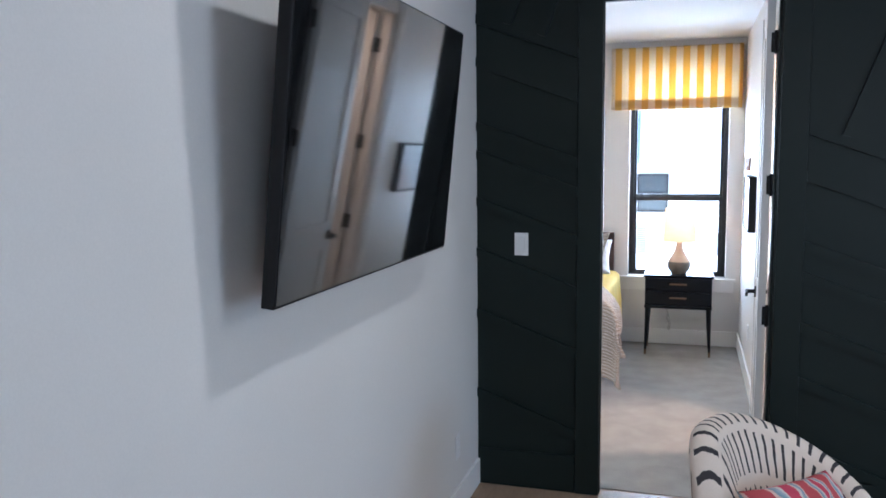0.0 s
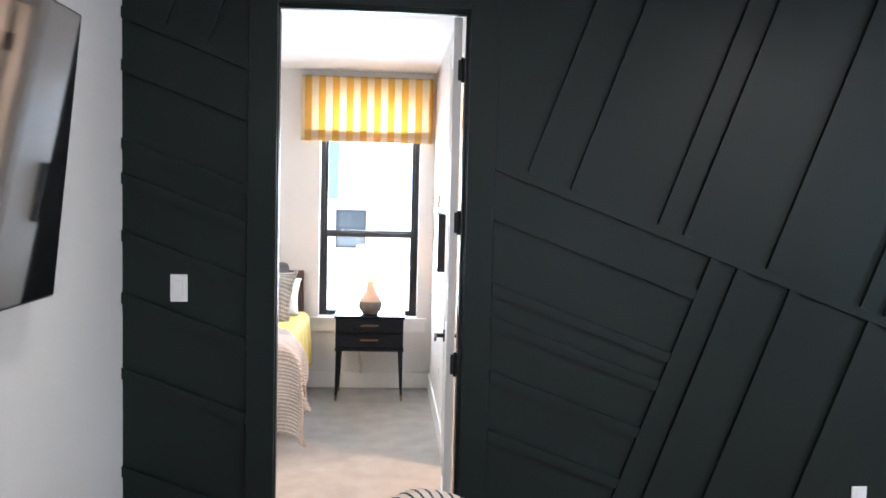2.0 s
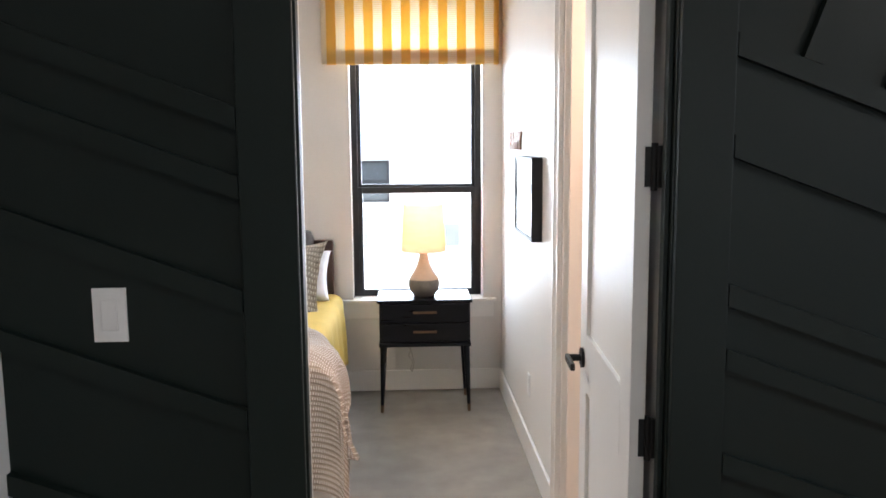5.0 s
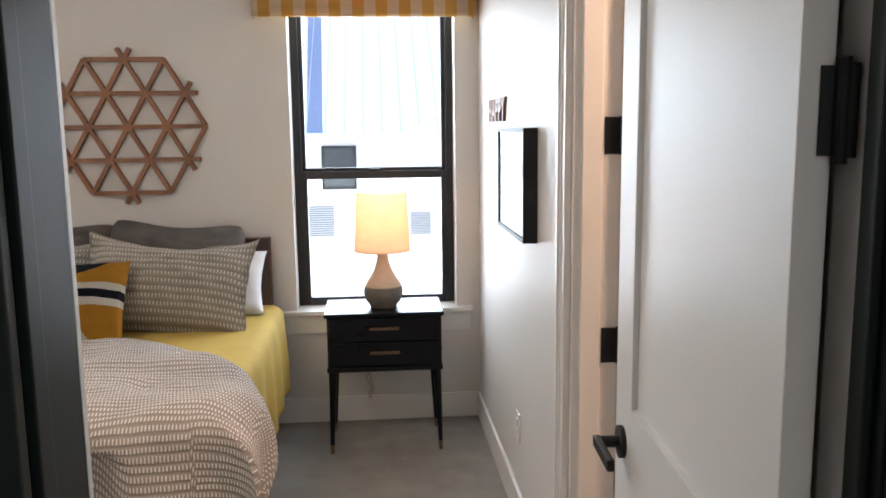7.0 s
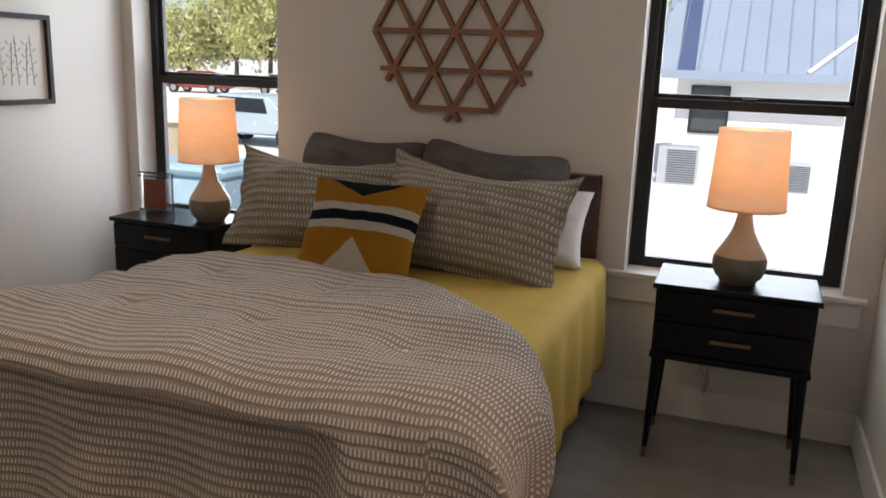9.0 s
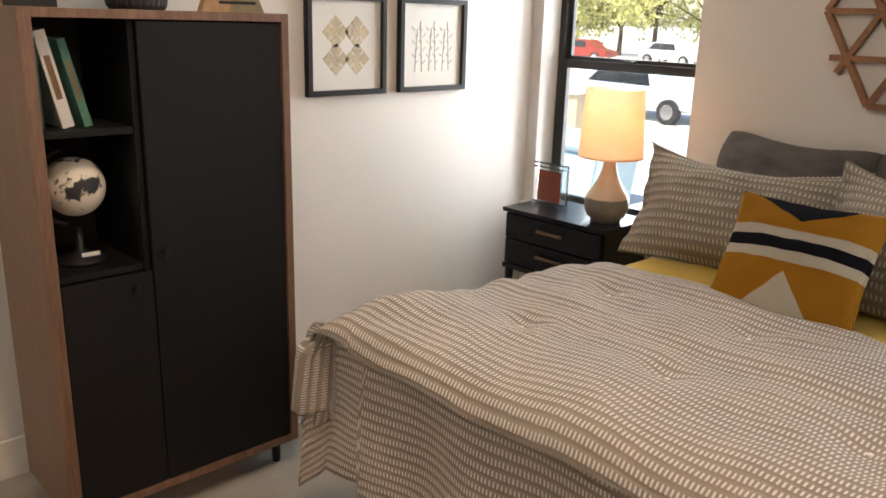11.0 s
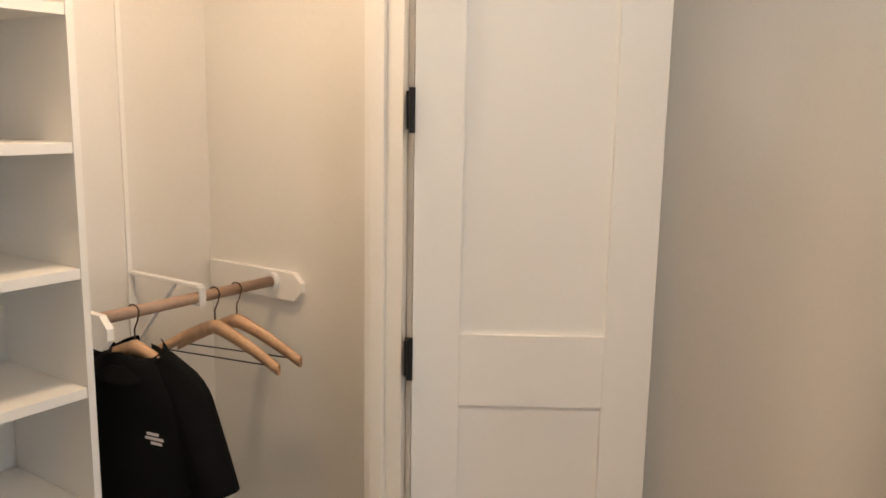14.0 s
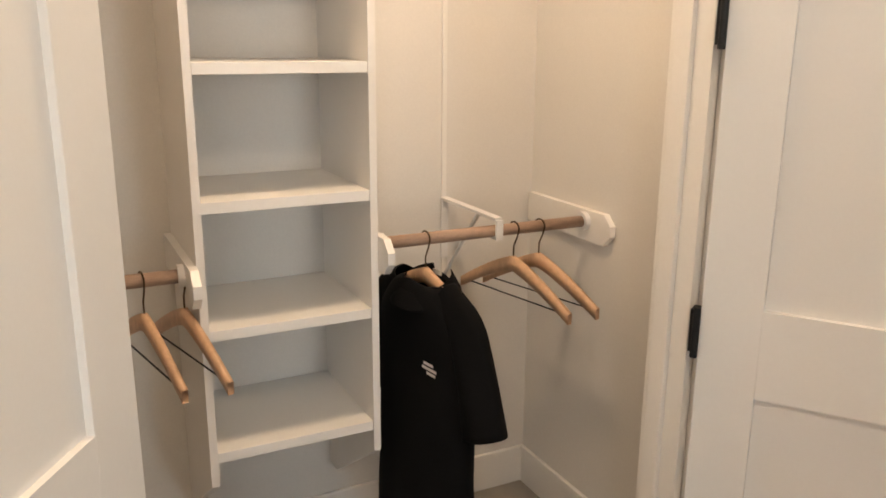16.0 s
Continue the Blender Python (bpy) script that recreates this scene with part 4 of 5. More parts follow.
# ---- striped roman blind ----
def blind_mat():
    m = mat("striped_blind_cotton", (0.6, 0.5, 0.3), 0.9, vary=0.05, scale=8, grain=300, bump=0.2, spec=0.1)
    n, l = m.node_tree.nodes, m.node_tree.links
    b = n["Principled BSDF"]
    tc, sep = n.new("ShaderNodeTexCoord"), n.new("ShaderNodeSeparateXYZ")
    l.new(tc.outputs["Object"], sep.inputs[0])
    mul = n.new("ShaderNodeMath")
    mul.operation = "MULTIPLY"
    mul.inputs[1].default_value = 1 / 0.1135
    l.new(sep.outputs[0], mul.inputs[0])
    fr = n.new("ShaderNodeMath")
    fr.operation = "FRACT"
    l.new(mul.outputs[0], fr.inputs[0])
    st = n.new("ShaderNodeMath")
    st.operation = "GREATER_THAN"
    st.inputs[1].default_value = 0.5
    l.new(fr.outputs[0], st.inputs[0])
    wv = n.new("ShaderNodeTexNoise")
    wv.inputs["Scale"].default_value = 25
    l.new(tc.outputs["Object"], wv.inputs["Vector"])
    mix = n.new("ShaderNodeMix")
    mix.data_type = "RGBA"
    mix.inputs[6].default_value, mix.inputs[7].default_value = (0.76, 0.69, 0.56, 1), (0.72, 0.47, 0.13, 1)
    l.new(st.outputs[0], mix.inputs[0])
    weft, cut = n.new("ShaderNodeMath"), n.new("ShaderNodeMath")
    weft.operation, cut.operation = "PINGPONG", "GREATER_THAN"
    weft.inputs[1].default_value, cut.inputs[1].default_value = 0.006, 0.0038
    l.new(sep.outputs[2], weft.inputs[0])
    l.new(weft.outputs[0], cut.inputs[0])
    pale = n.new("ShaderNodeMix")
    pale.data_type = "RGBA"
    pale.inputs[6].default_value, pale.inputs[7].default_value = (0.78, 0.71, 0.60, 1), (0.74, 0.58, 0.32, 1)
    l.new(cut.outputs[0], pale.inputs[0])
    l.new(pale.outputs[2], mix.inputs[6])
    l.new(mix.outputs[2], b.inputs["Base Color"])
    tl = n.new("ShaderNodeBsdfTranslucent")
    l.new(mix.outputs[2], tl.inputs["Color"])
    mx = n.new("ShaderNodeMixShader")
    mx.inputs[0].default_value = 0.55
    l.new(b.outputs[0], mx.inputs[1])
    l.new(tl.outputs[0], mx.inputs[2])
    l.new(mx.outputs[0], n["Material Output"].inputs["Surface"])
    return m


BLIND = blind_mat()


def blind(x0, x1, label):
    t = thing("roman_blind", label, "blind", "window blinds", at=((x0 + x1) / 2, YW - 0.10, 2.09))
    w = (x1 - x0) / 2

    def front(u, v):
        z = 0.53 * v
        fold = 0.012 * math.exp(-((z - 0.03) / 0.02) ** 2) + 0.009 * math.exp(-((z - 0.062) / 0.014) ** 2)
        return (-w + 2 * w * u, -fold + 0.004 * noise.noise(Vector((u * 3, v * 4, 1))), z)
    sheet("panel", front, 30, 40, 0.002, BLIND, t)
    for sx in (-w, w):
        part("return", boxes((sx - 0.002, sx + 0.002, 0.003, 0.098, 0.0, 0.53)), BLIND, t)
    part("headrail", boxes((-w + 0.004, w - 0.004, 0.006, 0.098, 0.50, 0.529)), TRIM, t)
    for dz in (0.0, 0.012):
        part("fold", boxes((-w + 0.003, w - 0.003, 0.004 + dz, 0.008 + dz, -0.004 + dz, 0.075 + dz), bevel=0.001), BLIND, t)
    return t


blind(-1.015, 0.068, "yellow and cream striped roman blind, drawn up")
blind(-3.44, -2.40, "yellow and cream striped roman blind over the corner window")

# ---- right wall: framed picture, letters ----
PAPER = mat("printed_paper", (0.66, 0.64, 0.60), 0.5, vary=0.06, scale=7, grain=120, bump=0.02)
pic = thing("picture_frame", "deep black box frame with a pale print", "picture", at=(XR, 6.40, 1.348))
k = boxes((-0.05, -0.001, -0.28, -0.265, -0.192, 0.192), (-0.05, -0.001, 0.265, 0.28, -0.192, 0.192), (-0.05, -0.001, -0.265, 0.265, -0.192, -0.177), (-0.05, -0.001, -0.265, 0.265, 0.177, 0.192), bevel=0.002)
part("frame", k, BLACKM, pic)
part("print", boxes((-0.040, -0.034, -0.266, 0.266, -0.178, 0.178)), PAPER, pic, "pale misty landscape print")
pg = part("glazing", boxes((-0.0435, -0.0405, -0.2655, 0.2655, -0.1775, 0.1775)), glass("satin_picture_glass", 0.28), pic)
pg.visible_shadow = False


def writing(name, body, size, depth, m, material, parent=None, label="", spacing=1.0, bold=0.0):
    cu = bpy.data.curves.new(name, "FONT")
    cu.body, cu.size, cu.extrude, cu.offset, cu.space_character = body, size, depth, bold, spacing
    cu.align_x, cu.align_y = "CENTER", "CENTER"
    tmp = bpy.data.objects.new(name + "_curve", cu)
    scene.collection.objects.link(tmp)
    me = bpy.data.meshes.new_from_object(tmp.evaluated_get(bpy.context.evaluated_depsgraph_get()))
    bpy.data.objects.remove(tmp)
    me.materials.clear()
    me.materials.append(material)
    ob = new(name, me)
    if parent is not None:
        ob.parent = parent
        ob.matrix_basis = m
    else:
        ob.matrix_world = m
    if label:
        ob["label"] = label
    return ob


w = writing("letters", "HAPPY", 0.135, 0.006, pose(XR - 0.007, 6.98, 1.612, 90, 0, -90), ARTW, spacing=1.15, bold=0.003)
tagged(w, "small brown wooden letters spelling HAPPY on the wall", "wall letters")


# ---- cabinet and what stands on it ----
CB0, CB1, CF, CBK, CT = 5.148, 5.908, -2.915, -3.295, 1.503
cab = thing("cabinet", "walnut cabinet with matt black doors and open shelves", "cabinet", at=((CF + CBK) / 2, (CB0 + CB1) / 2, 0))
hw, hd = (CB1 - CB0) / 2, (CF - CBK) / 2
part("side", boxes((-hd, hd, -hw, -hw + 0.034, 0.085, CT), bevel=0.002), WALNUT, cab)
part("side", boxes((-hd, hd, hw - 0.024, hw, 0.085, CT), bevel=0.002), WALNUT, cab)
part("top", boxes((-hd, hd, -hw + 0.034, hw - 0.024, CT - 0.024, CT), bevel=0.002), WALNUT, cab)
part("bottom", boxes((-hd, hd, -hw + 0.034, hw - 0.024, 0.085, 0.109), bevel=0.002), WALNUT, cab)
part("back", boxes((-hd + 0.002, -hd + 0.010, -hw + 0.034, hw - 0.024, 0.109, CT - 0.024)), CHARC, cab)
DV = 5.443 - (CB0 + CB1) / 2
part("divider", boxes((-hd + 0.01, hd - 0.024, DV - 0.02, DV - 0.004, 0.109, CT - 0.024)), CHARC, cab)
for z in (1.195, 0.805):
    part("shelf", boxes((-hd + 0.011, hd - 0.03, -hw + 0.034, DV - 0.021, z - 0.018, z), bevel=0.001), CHARC, cab)
d1 = part("door", boxes((hd - 0.022, hd - 0.004, DV - 0.002, hw - 0.030, 0.112, CT - 0.029), bevel=0.0015), CHARC, cab, "tall matt black door")
d2 = part("door", boxes((hd - 0.022, hd - 0.004, -hw + 0.037, DV - 0.006, 0.112, 0.786), bevel=0.0015), CHARC, cab, "low matt black door")
for d, yy, zz in ((d1, DV + 0.035, 0.835), (d2, DV - 0.06, 0.745)):
    k = bmesh.new()
    rod(k, (hd - 0.004, yy, zz), (hd + 0.012, yy, zz), 0.005)
    rod(k, (hd + 0.010, yy, zz), (hd + 0.022, yy, zz), 0.012, seg=20)
    part("knob", k, BLACKM, d, "small black knob")
for sx in (-hd + 0.05, hd - 0.05):
    for sy in (-hw + 0.06, hw - 0.06):
        k = bmesh.new()
        rod(k, (sx, sy, 0.0), (sx, sy, 0.085), 0.014, 0.017)
        part("leg", k, BLACKM, cab, "black metal leg")
part("leg_rail", boxes((hd - 0.06, hd - 0.04, -hw + 0.075, hw - 0.075, 0.062, 0.084)), BLACKM, cab)


def book(y, z, h, t, d, tilt, material, label, x=-3.00):
    b = thing("book", label, "book", "books on the cabinet shelf")
    part("cover", boxes((-d, 0, -t / 2, -t / 2 + 0.003, 0, h), (-d, 0, t / 2 - 0.003, t / 2, 0, h), (-0.004, 0.0, -t / 2 + 0.003, t / 2 - 0.003, 0, h), bevel=0.0008), material, b)
    part("pages", boxes((-d + 0.004, -0.004, -t / 2 + 0.003, t / 2 - 0.003, 0.004, h - 0.004)), PAPER, b)
    part("title_bar", boxes((-0.0005, 0.0008, -t / 4, t / 4, h * 0.3, h * 0.75)), BRASS, b, "illegible gold spine lettering")
    b.matrix_world = pose(x, y, z, tilt, 0, 0)
    return b


GRNB, GRNL = mat("green_book_cloth", (0.012, 0.05, 0.032), 0.6, vary=0.15), mat("sage_book_cloth", (0.06, 0.17, 0.12), 0.6, vary=0.15)
book(5.199, 1.196, 0.235, 0.028, 0.17, 0, GRNB, "dark green book with gold lettering, standing upright")
book(5.274, 1.197, 0.255, 0.032, 0.17, 12, PAPER, "white book leaning on the shelf")
book(5.326, 1.197, 0.235, 0.022, 0.17, 13, GRNL, "green book leaning against a white one")


def globe_mat():
    m = bpy.data.materials.new("globe_paper")
    m.use_nodes = True
    n, l = m.node_tree.nodes, m.node_tree.links
    tc, no, r = n.new("ShaderNodeTexCoord"), n.new("ShaderNodeTexNoise"), n.new("ShaderNodeValToRGB")
    no.inputs["Scale"].default_value, no.inputs["Detail"].default_value = 11, 8
    l.new(tc.outputs["Object"], no.inputs["Vector"])
    r.color_ramp.elements[0].position, r.color_ramp.elements[1].position = 0.555, 0.575
    r.color_ramp.elements[0].color, r.color_ramp.elements[1].color = (0.74, 0.68, 0.58, 1), (0.02, 0.02, 0.02, 1)
    l.new(no.outputs["Fac"], r.inputs[0])
    l.new(r.outputs[0], n["Principled BSDF"].inputs["Base Color"])
    n["Principled BSDF"].inputs["Roughness"].default_value = 0.4
    return m


gl = thing("globe", "cream desk globe with black continents on a dark stand", "globe", at=(-3.07, 5.295, 0.806))
k = bmesh.new()
bmesh.ops.create_uvsphere(k, u_segments=40, v_segments=24, radius=0.083, matrix=Matrix.Translation((0, 0, 0.218)))
part("ball", k, globe_mat(), gl, "cream ball with black land", True)
k = bmesh.new()
for i in range(20):
    a0, a1 = radians(-75 + 150 * i / 20), radians(-75 + 150 * (i + 1) / 20)
    rod(k, (0, -0.108 * math.cos(a0), 0.218 + 0.108 * math.sin(a0)), (0, -0.108 * math.cos(a1), 0.218 + 0.108 * math.sin(a1)), 0.005, seg=8)
part("meridian", k, BLACKM, gl)
k = lathe([(0.0, 0.0), (0.065, 0.0), (0.065, 0.012), (0.03, 0.022), (0.012, 0.04), (0.010, 0.10), (0.0, 0.10)], 28)
part("stand", k, BLACKM, gl, smooth=True)
part("tag", boxes((0.066, 0.068, -0.02, 0.03, 0.03, 0.042)), PAPER, gl, "small pale label")

PINE = mat("pine_block", (0.40, 0.25, 0.13), 0.55, vary=0.15, scale=6, grain=60, bump=0.05, stretch=(4, 4, 1))
INK = mat("dark_ink", (0.015, 0.014, 0.014), 0.6)
sg = thing("sign_block", "tan wooden block sign with dark lettering", "sign", at=(-3.10, 5.235, CT))
part("block", boxes((-0.02, 0.02, -0.067, 0.067, 0.0, 0.225), bevel=0.002), PINE, sg)
k = [(-0.066, 0.001), (0.066, 0.001), (0.066, 0.068), (0.05, 0.074), (0.03, 0.066), (0.01, 0.075), (-0.015, 0.067), (-0.035, 0.071), (-0.05, 0.064), (-0.066, 0.066)]
part("dark_skyline", prism(k, "x", 0.0203, 0.0215), INK, sg, "dark jagged band")
for z, w_, off in ((0.188, 0.04, 0.0), (0.166, 0.055, 0.012), (0.146, 0.09, 0.0)):
    part("lettering_bar", boxes((0.0203, 0.0212, off - w_ / 2, off + w_ / 2, z - 0.0045, z + 0.0045)), INK, sg, "illegible dark lettering")
mt = thing("mountain_block", "small wooden sign cut as two mountain peaks", "ornament", at=(-3.06, 5.80, CT))
part("block", prism([(-0.105, 0.0), (0.105, 0.0), (0.035, 0.155), (-0.005, 0.075), (-0.055, 0.125)], "x", -0.015, 0.015), PINE, mt)
part("olive_peak", prism([(-0.012, 0.002), (0.103, 0.002), (0.035, 0.151), (-0.003, 0.078)], "x", 0.0152, 0.0165), mat("olive_stain", (0.24, 0.20, 0.12), 0.6, vary=0.2), mt, "olive-stained taller peak")
for z, a, b in ((0.082, 0.012, 0.052), (0.052, -0.07, 0.045), (0.028, -0.05, 0.075)):
    part("lettering_bar", boxes((0.0167, 0.0175, a, b, z - 0.0045, z + 0.0045)), INK, mt, "illegible dark lettering")

# ---- potted plant ----
pl = thing("potted_plant", "trailing green plant in a ribbed charcoal pot", "plant", at=(-3.10, 5.525, CT))
POT = mat("charcoal_ceramic", (0.030, 0.028, 0.030), 0.5, vary=0.15, scale=10, grain=120, bump=0.1)
bm = bmesh.new()
seg, rings = 84, []
for r, z in ((0.0, 0.0), (0.075, 0.0), (0.083, 0.012), (0.089, 0.06), (0.090, 0.12), (0.088, 0.168), (0.082, 0.172), (0.078, 0.150), (0.0, 0.148)):
    rings.append([bm.verts.new(((r - (0.0035 * (i % 3 == 0) if 0.01 < z < 0.165 else 0)) * math.cos(2 * math.pi * i / seg), (r - (0.0035 * (i % 3 == 0) if 0.01 < z < 0.165 else 0)) * math.sin(2 * math.pi * i / seg), z)) for i in range(seg)])
for a, b in zip(rings, rings[1:]):
    for i in range(seg):
        bm.faces.new((a[i], a[(i + 1) % seg], b[(i + 1) % seg], b[i]))
part("pot", bm, POT, pl, "ribbed charcoal pot")


def leaf_mat():
    m = mat("striped_leaf", (0.15, 0.24, 0.05), 0.5, vary=0.3, scale=14, grain=60, bump=0.1)
    n, l = m.node_tree.nodes, m.node_tree.links
    uv, w_ = n.new("ShaderNodeUVMap"), n.new("ShaderNodeTexWave")
    w_.inputs["Scale"].default_value, w_.inputs["Distortion"].default_value = 1.7, 0.5
    l.new(uv.outputs[0], w_.inputs["Vector"])
    mix = n.new("ShaderNodeMix")
    mix.data_type = "RGBA"
    ramp = [x for x in n if x.type == "VALTORGB"][0]
    l.new(w_.outputs["Fac"], mix.inputs[0])
    l.new(ramp.outputs[0], mix.inputs[6])
    mix.inputs[7].default_value = (0.46, 0.52, 0.30, 1)
    l.new(mix.outputs[2], n["Principled BSDF"].inputs["Base Color"])
    return m


LEAFM = leaf_mat()
bm = bmesh.new()
layer = bm.loops.layers.uv.new("UVMap")
cols = []
for i in range(9):
    q = i / 8
    wd = 0.031 * math.sin(math.pi * min(1, q * 0.93 + 0.05)) ** 0.8
    cols.append([bm.verts.new((s_ * wd, 0.072 * q, -0.024 * q * q + 0.004 * abs(s_))) for s_ in (-1, 0, 1)])
for i in range(8):
    for j in range(2):
        f = bm.faces.new((cols[i][j], cols[i][j + 1], cols[i + 1][j + 1], cols[i + 1][j]))
        for loop, (p, q) in zip(f.loops, ((i, j), (i, j + 1), (i + 1, j + 1), (i + 1, j))):
            loop[layer].uv = (p / 8 + abs(q - 1) * 0.16, q / 2)
first = part("leaf", bm, LEAFM, pl, smooth=True)
rnd = random.Random(4)
stems = bmesh.new()
for s_ in range(12):
    a = 2 * math.pi * s_ / 12 + rnd.uniform(-0.2, 0.2)
    reach, rise = rnd.uniform(0.05, 0.13), rnd.uniform(0.05, 0.13)
    trail = math.sin(a) < -0.3
    if trail:
        reach, rise = rnd.uniform(0.10, 0.15), rnd.uniform(0.02, 0.06)
    pts = []
    for i in range(6):
        q = i / 5
        pts.append(Vector((math.cos(a) * (0.03 + reach * q) * 0.8, math.sin(a) * (0.03 + reach * q), 0.15 + rise * math.sin(q * 2.2) - (0.10 if trail else 0.03) * q * q)))
    for p, q in zip(pts, pts[1:]):
        rod(stems, p, q, 0.0022, 0.0018, 6)
    for i in range(1, 6):
        for side in (-1, 1):
            ob = first if (s_ == 0 and i == 1 and side == -1) else first.copy()
            if ob is not first:
                scene.collection.objects.link(ob)
            yaw = math.degrees(a) - 90 + side * rnd.uniform(30, 75)
            ob.matrix_basis = Matrix.Translation(pts[i]) @ Euler((radians(rnd.uniform(-25, 35)), radians(rnd.uniform(-25, 25)), radians(yaw))).to_matrix().to_4x4() @ Matrix.Diagonal((1.15, rnd.uniform(0.75, 1.05), 1, 1))
part("stem", stems, mat("green_stem", (0.10, 0.16, 0.05), 0.6), pl)


# ---- four framed prints ----
MATB = mat("white_mat_board", (0.72, 0.70, 0.66), 0.8, vary=0.02, scale=6, grain=160, bump=0.03)
STEMP = mat("grey_green_print", (0.46, 0.46, 0.40), 0.7, vary=0.2)
GOLDP = mat("gold_leaf_print", (0.50, 0.42, 0.29), 0.55, vary=0.25, scale=16, grain=90, bump=0.05)


def framed(y, z, style):
    t = thing("framed_print", "black-framed botanical print with a white mat" if style else "black-framed gold geometric print with a white mat", "picture", "four prints on the wall", at=(XL, y, z))
    h_ = 0.195
    part("frame", boxes((0.001, 0.03, -h_, -h_ + 0.022, -h_, h_), (0.001, 0.03, h_ - 0.022, h_, -h_, h_), (0.001, 0.03, -h_ + 0.022, h_ - 0.022, -h_, -h_ + 0.022), (0.001, 0.03, -h_ + 0.022, h_ - 0.022, h_ - 0.022, h_), bevel=0.002), BLACKM, t)
    part("mat_board", boxes((0.002, 0.012, -h_ + 0.021, h_ - 0.021, -h_ + 0.021, h_ - 0.021)), MATB, t)
    if not style:
        for i in range(2):
            for j in range(2):
                k_ = bmesh.new()
                cy, cz = -0.052 + 0.104 * i, -0.052 + 0.104 * j
                for dy, dz in ((0, 0.034), (0, -0.034), (0.034, 0), (-0.034, 0), (0, 0)):
                    m_ = Matrix.Translation((0.0128 if dy or dz else 0.0138, cy + dy, cz + dz)) @ Matrix.Rotation(radians(45), 4, "X") @ Matrix.Diagonal((0.0012, 0.042, 0.042, 1))
                    bmesh.ops.create_cube(k_, size=1.0, matrix=m_)
                part("ornament", k_, GOLDP, t, "pale gold leaf rosette")
    else:
        for i in range(6):
            k_ = bmesh.new()
            y_ = -0.10 + 0.04 * i
            rod(k_, (0.0125, y_, -0.11), (0.0125, y_ + 0.012 * (-1) ** i, 0.07 + 0.03 * (i % 2)), 0.0016, seg=6)
            for q in range(6):
                m_ = Matrix.Translation((0.0127, y_ + 0.010 * (-1) ** q, -0.07 + 0.028 * q)) @ Matrix.Rotation(radians(40 * (-1) ** q), 4, "X") @ Matrix.Diagonal((0.001, 0.022, 0.007, 1))
                bmesh.ops.create_cube(k_, size=1.0, matrix=m_)
            part("stem", k_, STEMP, t, "pale grey-green printed stem")
    return t


for y_, z_, st in ((6.515, 1.388, 0), (6.98, 1.388, 1), (6.515, 1.928, 1), (6.98, 1.928, 0)):
    framed(y_, z_, st)

# ---- photo stand on the left nightstand ----
ps = thing("photo_stand", "clear acrylic photo stand with a brick-red card", "photo stand", at=(-3.065, 7.40, NT))
ACR = plain("clear_acrylic", (0.75, 0.80, 0.82), 0.08)
ACR.node_tree.nodes["Principled BSDF"].inputs["Transmission Weight"].default_value = 0.95
part("card", boxes((-0.075, 0.055, -0.002, 0.002, 0.012, 0.155)), mat("brick_red_card", (0.20, 0.045, 0.02), 0.6, vary=0.15), ps, "brick-red card")
part("block", boxes((-0.085, 0.085, 0.004, 0.022, 0.0, 0.19), bevel=0.002), ACR, ps, "clear acrylic block")
for z in (0.008, 0.170, 0.188):
    k = bmesh.new()
    rod(k, (-0.10, -0.006, z), (0.088, -0.006, z), 0.0028, seg=8)
    part("bar", k, BLACKM, ps)
part("base_bar", boxes((-0.085, 0.085, -0.02, 0.024, -0.0005, 0.006)), ACR, ps)

# ---- lamp cord behind the nightstand ----
cord = thing("lamp_cord", "coiled clear lamp cord hanging behind the nightstand", "cord", at=(-0.52, 7.63, 0))
k = bmesh.new()
pts = [Vector((0.01 * math.sin(i * 1.1) + 0.002 * i, -0.012 + 0.008 * math.cos(i * 1.1), 0.40 - 0.016 * i)) for i in range(18)] + [Vector((0.045, -0.01, 0.19)), Vector((0.03, -0.008, 0.26)), Vector((-0.02, -0.005, 0.40))]
for p, q in zip(pts, pts[1:]):
    rod(k, p, q, 0.003, seg=6)
part("cable", k, mat("pale_cord", (0.45, 0.42, 0.38), 0.5), cord)

# ---- closet ----
U0, U1, UF = -2.489, -2.047, 3.398
un = thing("closet_shelving", "tall white built-in shelf tower in the closet", "shelf", at=((U0 + U1) / 2, 3.21, 0))
a_, b_ = (U1 - U0) / 2, UF - 3.21
bk = CY + 0.0005 - 3.21
for lo in (-a_, a_ - 0.019):
    part("side", prism([(bk, 0.24), (bk + 0.06, 0.24), (b_, 0.46), (b_, HC - 0.25), (bk, HC - 0.25)], "x", lo, lo + 0.019), TRIM, un)
for i, z in enumerate((0.545, 0.858, 1.163, 1.470, 1.79, 2.11, 2.42)):
    part("shelf", boxes((-a_ + 0.0195, a_ - 0.0195, bk, b_ - 0.004, z - 0.026, z), bevel=0.001), TRIM, un)
strip = thing("shelf_standard", "thin white vertical standard on the closet wall", "bracket")
part("rail", boxes((-2.865, -2.850, CY + 0.001, CY + 0.008, 0.70, 2.5), bevel=0.001), TRIM, strip)


def board(x0, x1, label, drop=0.0):
    t = thing("rod_cleat", label, "cleat")
    c_ = 0.03
    lo_, hi_ = 0.955 - drop, 1.045 - drop
    part("board", prism([(CY + 0.016, lo_), (3.46 - c_, lo_), (3.46, lo_ + c_), (3.46, hi_ - c_), (3.46 - c_, hi_), (CY + 0.016, hi_)], "x", x0, x1), TRIM, t)
    return t


